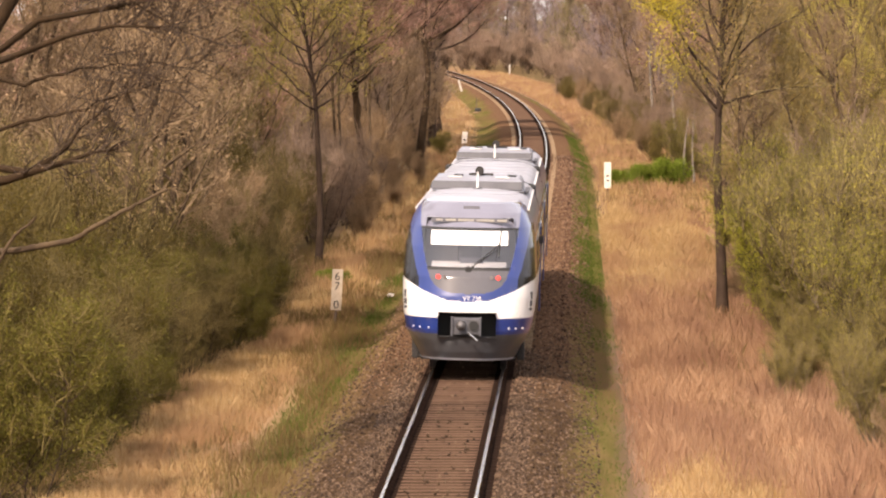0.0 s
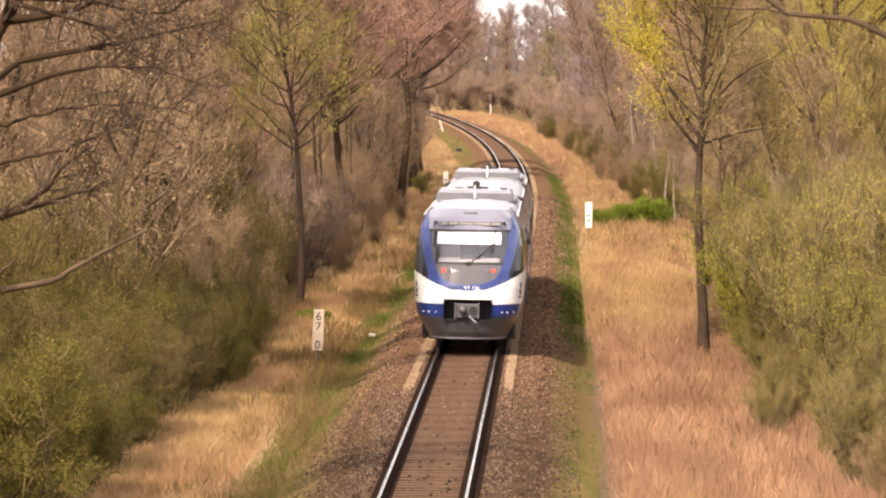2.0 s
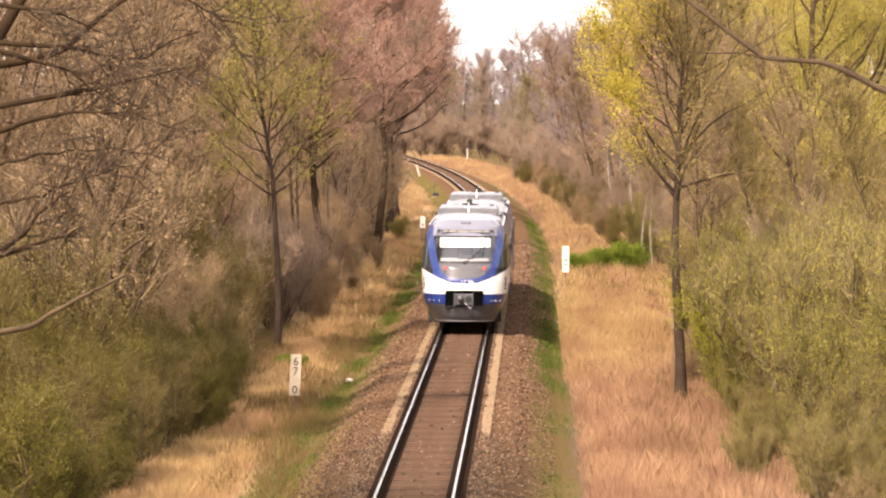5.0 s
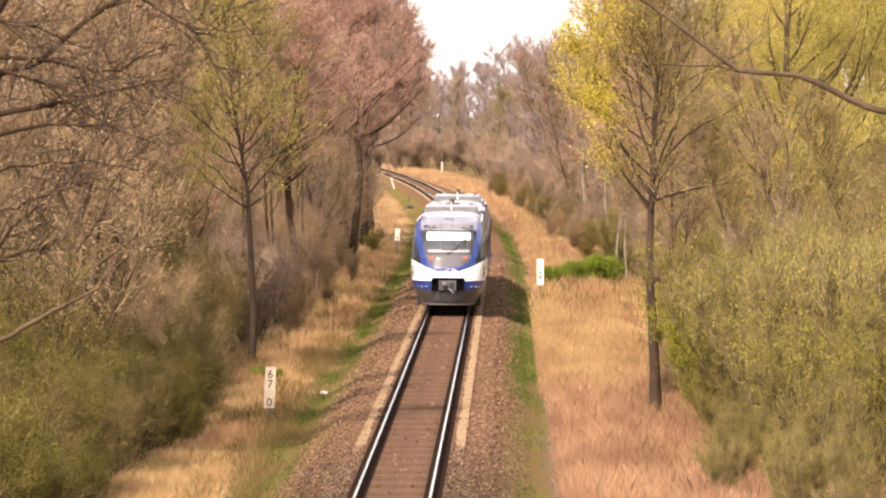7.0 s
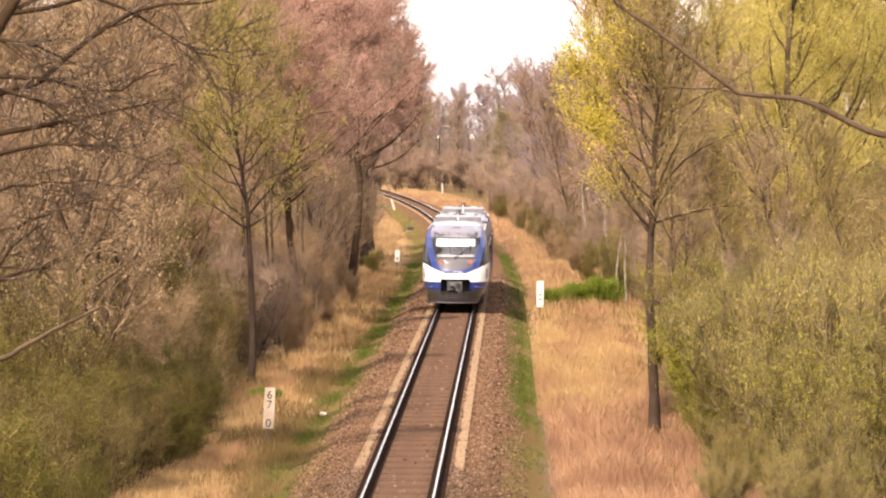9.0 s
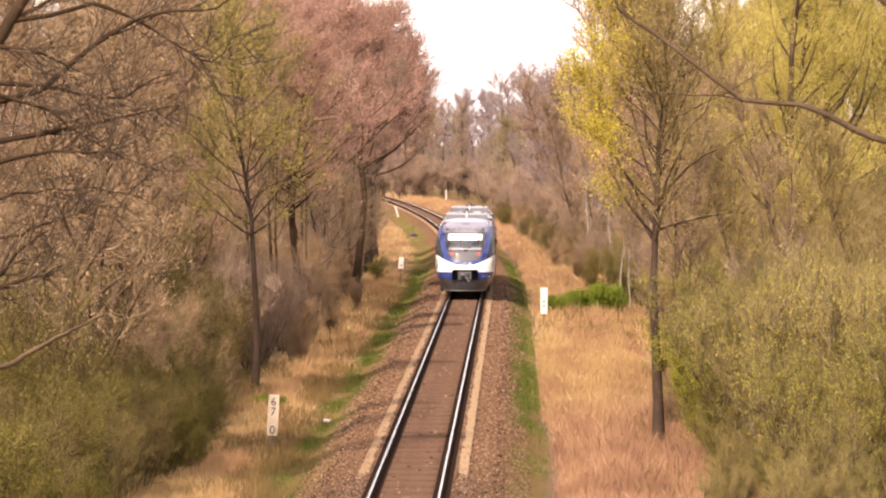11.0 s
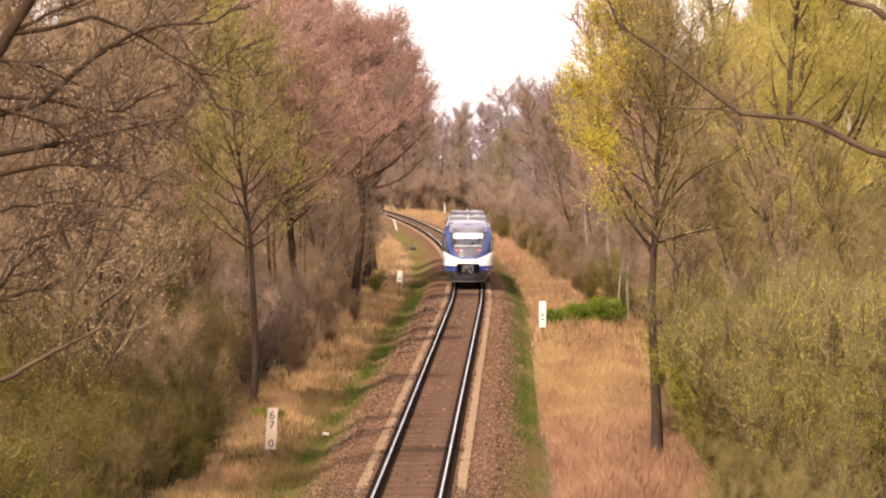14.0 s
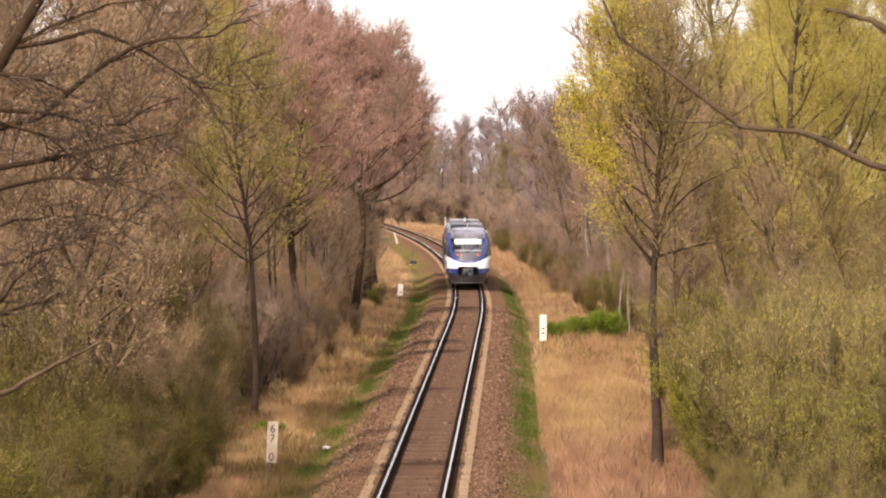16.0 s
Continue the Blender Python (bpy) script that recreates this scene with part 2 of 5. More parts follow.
# ---- mesh helpers ----
def mesh_ob(name, verts, faces, mats, parent=None, label="", smooth=False, slots=None):
    me = bpy.data.meshes.new(name)
    me.from_pydata(verts if isinstance(verts, list) else verts.tolist(), [], faces if isinstance(faces, list) else faces.tolist())
    for m in (mats if isinstance(mats, (list, tuple)) else [mats]):
        me.materials.append(m)
    if slots is not None:
        me.polygons.foreach_set("material_index", slots)
    if smooth:
        me.polygons.foreach_set("use_smooth", [True] * len(me.polygons))
    me.update()
    ob = new(name, me)
    if parent:
        ob.parent = parent
    if label:
        tagged(ob, label)
    return ob


def part(name, bm, material, parent=None, label="", smooth=False):
    """A bmesh as one mesh object under a thing or a part."""
    me = bpy.data.meshes.new(name)
    bmesh.ops.recalc_face_normals(bm, faces=bm.faces)
    bm.to_mesh(me)
    bm.free()
    me.materials.append(material)
    if smooth:
        me.polygons.foreach_set("use_smooth", [True] * len(me.polygons))
    ob = new(name, me)
    if parent:
        ob.parent = parent
    if label:
        tagged(ob, label)
    return ob


def box(w, d, h, at=(0, 0, 0), bevel=0.0, turn=None):
    bm = bmesh.new()
    bmesh.ops.create_cube(bm, size=1, matrix=Matrix.Diagonal((w, d, h, 1)))
    if bevel:
        bmesh.ops.bevel(bm, geom=bm.edges[:], offset=bevel, segments=2, affect="EDGES", profile=0.6)
    bmesh.ops.transform(bm, matrix=Matrix.Translation(at) @ (turn or Matrix()), verts=bm.verts)
    return bm


def rod(r, length, at=(0, 0, 0), turn=None, seg=12, r2=None, bevel=0.0):
    """A rod along its own z."""
    bm = bmesh.new()
    bmesh.ops.create_cone(bm, cap_ends=True, segments=seg, radius1=r, radius2=r if r2 is None else r2, depth=length)
    if bevel:
        bmesh.ops.bevel(bm, geom=[e for e in bm.edges if len(e.link_faces) == 2 and e.calc_face_angle(0) > 1.2], offset=bevel, segments=2, affect="EDGES")
    bmesh.ops.transform(bm, matrix=Matrix.Translation(at) @ (turn or Matrix()), verts=bm.verts)
    return bm


def join(*bms):
    out = bmesh.new()
    for b in bms:
        tmp = bpy.data.meshes.new("tmp")
        b.to_mesh(tmp)
        b.free()
        out.from_mesh(tmp)
        bpy.data.meshes.remove(tmp)
    return out


# ---- the line: straight, then a wide curve to the left ----
# Things are laid out on a plan whose far distances are foreshortened; true_d and site turn plan into place.
def true_d(d):
    return 73500 / (77420 / d - 24)


def site(x, d):
    """The true place of a spot on the plan, and the scale there."""
    k = true_d(d) / d
    return x * k, d * k, k


def track_x(d):
    """The line on the plan."""
    return -1.21 + 0.0135 * (d - 90.8) - 0.000107 * max(0.0, d - 255.0) ** 2


def rail_x(d):
    """The line's true x at the true distance d."""
    d = min(max(d, 1.0), 1200.0)
    plan = 77420 / (73500 / d + 24)
    return track_x(plan) * d / plan


def rail_turn(d):
    """Heading of the line at d, degrees about z."""
    return -math.degrees(math.atan((rail_x(d + 1) - rail_x(d - 1)) / 2))


def ground_z(u, d):
    a = abs(u)
    heap = min(1.0, max(0.0, (128 - d) / 12))
    if a < 1.05:
        z = -0.178
    elif a < 1.9:
        z = -0.22 + 0.07 * heap * min(1.0, (1.9 - a) / 0.3)
    elif a < 2.9:
        z = -0.22 - 0.5 * (a - 1.9)
    else:
        z = -0.72 - 0.02 * min(a - 2.9, 6)
    if a > 3.0:
        z += 0.05 * min(1, (a - 3) / 2) * min(1.0, (130 / max(d, 130)) ** 2) * noise.noise(Vector((u * 0.4, d * 0.25, 3.0)))
    return z


def build_ground():
    us = [-3000, -1200, -500, -200, -90, -50, -30, -20, -15, -12, -10] + [round(-9 + 0.3 * i, 2) for i in range(61)] + [10, 12, 15, 20, 30, 50, 90, 200, 500, 1200, 3000]
    ds = [-3000, -800, -200, -60, 0, 30, 50, 60, 70] + [75 + 0.75 * i for i in range(200)] + [225 + 3 * i for i in range(250)] + [1000, 1100, 1300, 2000, 3500, 5000]
    verts, uvs, faces = [], [], []
    for d in ds:
        for u in us:
            verts.append((rail_x(d) + u, d, ground_z(u, d)))
            uvs.append((u, d))
    n = len(us)
    for i in range(len(ds) - 1):
        for j in range(n - 1):
            a = i * n + j
            faces.append((a, a + 1, a + n + 1, a + n))
    ob = mesh_ob("ground", verts, faces, M_GROUND, smooth=True)
    layer = ob.data.uv_layers.new(name="offset")
    vi = np.empty(len(ob.data.loops), dtype=np.int32)
    ob.data.loops.foreach_get("vertex_index", vi)
    layer.data.foreach_set("uv", np.array(uvs, dtype=np.float32)[vi].ravel())
    tagged(ob, "brown gravel trackbed with moss and dry grass verges", "ground", kind="structure")


build_ground()


def build_rail(side):
    """Flat-bottomed rail: rusty foot and web, worn bright head."""
    thing = tagged(new("rail"), "worn steel rail with a bright running surface and rusty sides", "rail", "rails of the line", "structure")
    ds = [40 + 2 * i for i in range(500)]

    def sweep(profile, closed):
        verts, faces = [], []
        k = len(profile)
        for d in ds:
            for px, pz in profile:
                verts.append((rail_x(d) + side * 0.737 + px, d, pz))
        for i in range(len(ds) - 1):
            for j in range(k if closed else k - 1):
                a, b = i * k + j, i * k + (j + 1) % k
                faces.append((a, b, b + k, a + k))
        return verts, faces
    body = [(-0.07, -0.172), (0.07, -0.172), (0.07, -0.16), (0.012, -0.14), (0.01, -0.045), (0.036, -0.035), (0.036, -0.008), (-0.036, -0.008), (-0.036, -0.035), (-0.01, -0.045), (-0.012, -0.14), (-0.07, -0.16)]
    v, f = sweep(body, True)
    mesh_ob("web_and_foot", v, f, M_RAIL_SIDE, thing, "rusty brown rail web and foot")
    v, f = sweep([(-0.031, -0.0065), (-0.024, -0.001), (-0.012, 0.001), (0.012, 0.001), (0.024, -0.001), (0.031, -0.0065)], False)
    mesh_ob("rail_head", v, f, M_RAIL_HEAD, thing, "polished steel running surface", smooth=True)


build_rail(-1)
build_rail(1)


# ---- trees ----
class Wood:
    """Tapered tubes gathered into one mesh."""

    def __init__(self):
        self.v, self.f, self.n = [], [], 0

    def tube(self, pts, radii, sides):
        pts = np.asarray(pts, float)
        ax = pts[-1] - pts[0]
        ax = ax / (np.linalg.norm(ax) + 1e-9)
        ref = np.array((0, 0, 1.0)) if abs(ax[2]) < 0.8 else np.array((1.0, 0, 0))
        u = np.cross(ax, ref)
        u /= np.linalg.norm(u)
        w = np.cross(ax, u)
        a = np.arange(sides) * 2 * math.pi / sides
        ring = np.cos(a)[:, None] * u + np.sin(a)[:, None] * w
        v = (pts[:, None, :] + np.asarray(radii)[:, None, None] * ring[None]).reshape(-1, 3)
        self.v.append(v)
        for i in range(len(pts) - 1):
            for j in range(sides):
                p, q = self.n + i * sides + j, self.n + i * sides + (j + 1) % sides
                self.f.append((p, q, q + sides, p + sides))
        self.n += len(v)

    def make(self, name, material, parent, label=""):
        if self.v:
            return mesh_ob(name, np.concatenate(self.v), self.f, material, parent, label, smooth=True)


def unit(v):
    return v / (np.linalg.norm(v) + 1e-9)


def bough(rng, start, way, length, bend, kinks, n):
    """A crooked line of n points from start, drawn upward by bend."""
    pts, p, w = [start], np.array(start, float), unit(np.array(way, float))
    for i in range(n - 1):
        w = unit(w + np.array((0, 0, bend)) + rng.normal(0, kinks, 3))
        p = p + w * length / (n - 1)
        pts.append(p)
    return np.array(pts)


def along(pts, t):
    x = t * (len(pts) - 1)
    i = min(int(x), len(pts) - 2)
    return pts[i] + (pts[i + 1] - pts[i]) * (x - i), unit(pts[i + 1] - pts[i])


def leaf_mesh(rng, where, size, material, parent, name="crown", label="", droop=0.0, wide=0.6):
    """Small pointed leaves at the places given."""
    where = np.asarray(where)
    n = len(where)
    a = rng.normal(size=(n, 3))
    a[:, 2] -= droop
    a /= np.linalg.norm(a, axis=1)[:, None]
    b = np.cross(a, rng.normal(size=(n, 3)))
    b /= np.linalg.norm(b, axis=1)[:, None]
    s = size * rng.uniform(0.6, 1.5, n)[:, None]
    v = np.stack([where - a * s, where + a * s * 0.7 + b * s * wide, where + a * s * 0.7 - b * s * wide], axis=1).reshape(-1, 3)
    f = np.arange(n * 3).reshape(n, 3)
    return mesh_ob(name, v, f, material, parent, label)


def sprays(rng, wood, limbs, per_limb, per_sub, sub_len, twig_len, bend, twig_r, leaves, per_leaf, scatter, reach=0.25):
    """Side branches and twigs on the limbs; leaves get places along the twigs."""
    for pts, length in limbs:
        for _ in range(per_limb):
            t = rng.uniform(reach, 1.0)
            p, w = along(pts, t)
            way = unit(w * 0.8 + rng.normal(0, 0.45, 3) + np.array((0, 0, bend)))
            ln = sub_len * rng.uniform(0.5, 1.2) * (1.15 - 0.5 * t)
            sub = bough(rng, p, way, ln, bend * 0.3, 0.18, 3)
            wood.tube(sub, [twig_r * 2.0, twig_r * 1.4, twig_r * 0.5], 3)
            for _ in range(per_sub):
                q, w2 = along(sub, rng.uniform(0.2, 1.0))
                tw = bough(rng, q, unit(w2 * 0.9 + rng.normal(0, 0.4, 3) + np.array((0, 0, bend * 0.6))), twig_len * rng.uniform(0.5, 1.3), 0.05, 0.2, 2)
                wood.tube(tw, [twig_r, twig_r * 0.4], 3)
                if per_leaf:
                    k = rng.uniform(0.1, 1.0, per_leaf)[:, None]
                    leaves.extend(tw[0] + (tw[-1] - tw[0]) * k + rng.normal(0, scatter, (per_leaf, 3)))


def make_tree(name, seed, height, trunk_r, crown_base, spread, limbs, per_limb, per_sub, per_leaf, leaf, bark, twig_m, leaf_m,
              label, twig_r=0.008, up=0.9, bend=0.12, lean=(0, 0), sub_len=1.2, twig_len=0.6, scatter=0.08, stems=1, shape=0.7, second=None, kink=0.08, whips=0, low=1.0):
    """A tree, or with several stems a shrub: trunk and limbs, twigs, leaves or buds."""
    rng = np.random.default_rng(seed)
    leaf, per_leaf = leaf * 0.62, round(per_leaf * 2.1)
    thing = new(name)
    tagged(thing, label, "tree" if "tree" in name else "shrub")
    trunk, twigs, leaves, boughs = Wood(), Wood(), [], []
    for k in range(stems):
        if stems == 1:
            way, h0, base, r0 = (lean[0], lean[1], 1.0), height, np.zeros(3), trunk_r
        else:
            az, el = rng.uniform(0, 2 * math.pi), rng.uniform(0.05, 0.55)
            way = (math.cos(az) * el + lean[0], math.sin(az) * el + lean[1], 1.0)
            h0, r0 = height * rng.uniform(0.6, 1.0), trunk_r * rng.uniform(0.6, 1.0)
            base = np.array((math.cos(az), math.sin(az), 0)) * rng.uniform(0, spread * 0.45)
        base = base - np.array((0, 0, 0.25))
        tp = bough(rng, base, way, h0, 0.03, kink if stems == 1 else 0.09, 9)
        rad = [r0 * (1.25 if i == 0 else 1.0) * (1 - 0.88 * (i / 8) ** 0.9) for i in range(9)]
        trunk.tube(tp, rad, 8 if stems == 1 else 5)
        for i in range(limbs):
            t = crown_base + (1 - crown_base) * ((i + rng.uniform(0, 1)) / limbs)
            p, w = along(tp, min(t, 0.99))
            az = i * 2.4 + rng.uniform(-0.5, 0.5) + seed
            rel = (t - crown_base) / (1 - crown_base)
            ln = spread * (shape + (1 - shape) * math.sin(math.pi * min(1, rel + 0.25))) * (1.05 - 0.62 * rel) * rng.uniform(0.7, 1.15)
            ln *= low + (1 - low) * min(1.0, rel * 4)
            way = (math.cos(az), math.sin(az), up * rng.uniform(0.5, 1.3))
            lp = bough(rng, p, way, ln, bend, 0.16, 6)
            rr = max(r0 * (1 - 0.85 * t) * 0.5, twig_r * 2.2)
            trunk.tube(lp, [rr, rr * 0.85, rr * 0.65, rr * 0.48, rr * 0.33, rr * 0.15], 5)
            boughs.append((lp, ln))
        boughs.append((tp[5:], h0 * 0.3))
    sprays(rng, twigs, boughs, per_limb, per_sub, sub_len, twig_len, 0.25, twig_r, leaves, per_leaf, scatter, 0.15)
    shoots = Wood()
    for lp, ln in boughs if whips else []:
        for _ in range(whips):
            p, w = along(lp, rng.uniform(0.2, 1.0))
            wp = bough(rng, p, w * 0.25 + np.array((0, 0, 1.0)) + rng.normal(0, 0.28, 3), rng.uniform(0.4, 1.1), 0.05, 0.1, 3)
            shoots.tube(wp, [twig_r * 1.5, twig_r * 1.1, twig_r * 0.4], 3)
            k = rng.uniform(0.3, 1.0, per_leaf)[:, None]
            leaves.extend(wp[0] + (wp[-1] - wp[0]) * k + rng.normal(0, 0.025, (per_leaf, 3)))
    trunk.make("trunk", bark, thing)
    twigs.make("twig_work", twig_m, thing)
    shoots.make("shoot_growth", twig_m, thing, "upright young shoots")
    if leaves:
        leaves = np.asarray(leaves)
        if second:
            m2, cx, cz = second
            pick = (leaves[:, 0] < cx + rng.normal(0, 0.5, len(leaves))) & (leaves[:, 2] > cz + rng.normal(0, 0.6, len(leaves)))
            more = leaves[pick]
            leaf_mesh(rng, np.concatenate([more + rng.normal(0, 0.12, more.shape) for _ in range(5)]), leaf * 1.25, m2, thing, "young_foliage", "yellow young leaves")
            leaves = leaves[~pick]
        leaf_mesh(rng, leaves, leaf, leaf_m, thing, droop=-1.6 if whips else 0.0, wide=0.4 if whips else 0.6)
    return thing


# The purple in the next four colours is distance haze painted in.
M_TWIG_FAR = foliage("hazed_purple_grey_twigs", [(0.17, 0.13, 0.13), (0.24, 0.185, 0.18), (0.32, 0.25, 0.235)], 0.0)
M_BUD_FAR = foliage("hazed_purple_grey_buds", [(0.2, 0.145, 0.135), (0.28, 0.2, 0.18), (0.36, 0.27, 0.22)], 0.3)
M_TWIG_DUSK = foliage("hazed_dull_purple_twigs", [(0.11, 0.083, 0.083), (0.17, 0.13, 0.126), (0.24, 0.182, 0.172)], 0.0)
M_BUD_DUSK = foliage("hazed_dull_purple_buds", [(0.16, 0.118, 0.12), (0.23, 0.172, 0.168), (0.3, 0.228, 0.212)], 0.3)
M_TWIG_BACK = foliage("background_brown_twigs", [(0.15, 0.104, 0.077), (0.23, 0.16, 0.118), (0.32, 0.23, 0.168)], 0.0)
M_BUD_BACK = foliage("background_brown_buds", [(0.22, 0.148, 0.106), (0.31, 0.215, 0.15), (0.4, 0.288, 0.2)], 0.35)
M_LEAF_BACK = foliage("background_olive_leaves", [(0.14, 0.12, 0.05), (0.2, 0.17, 0.07), (0.28, 0.23, 0.1)], 0.35)
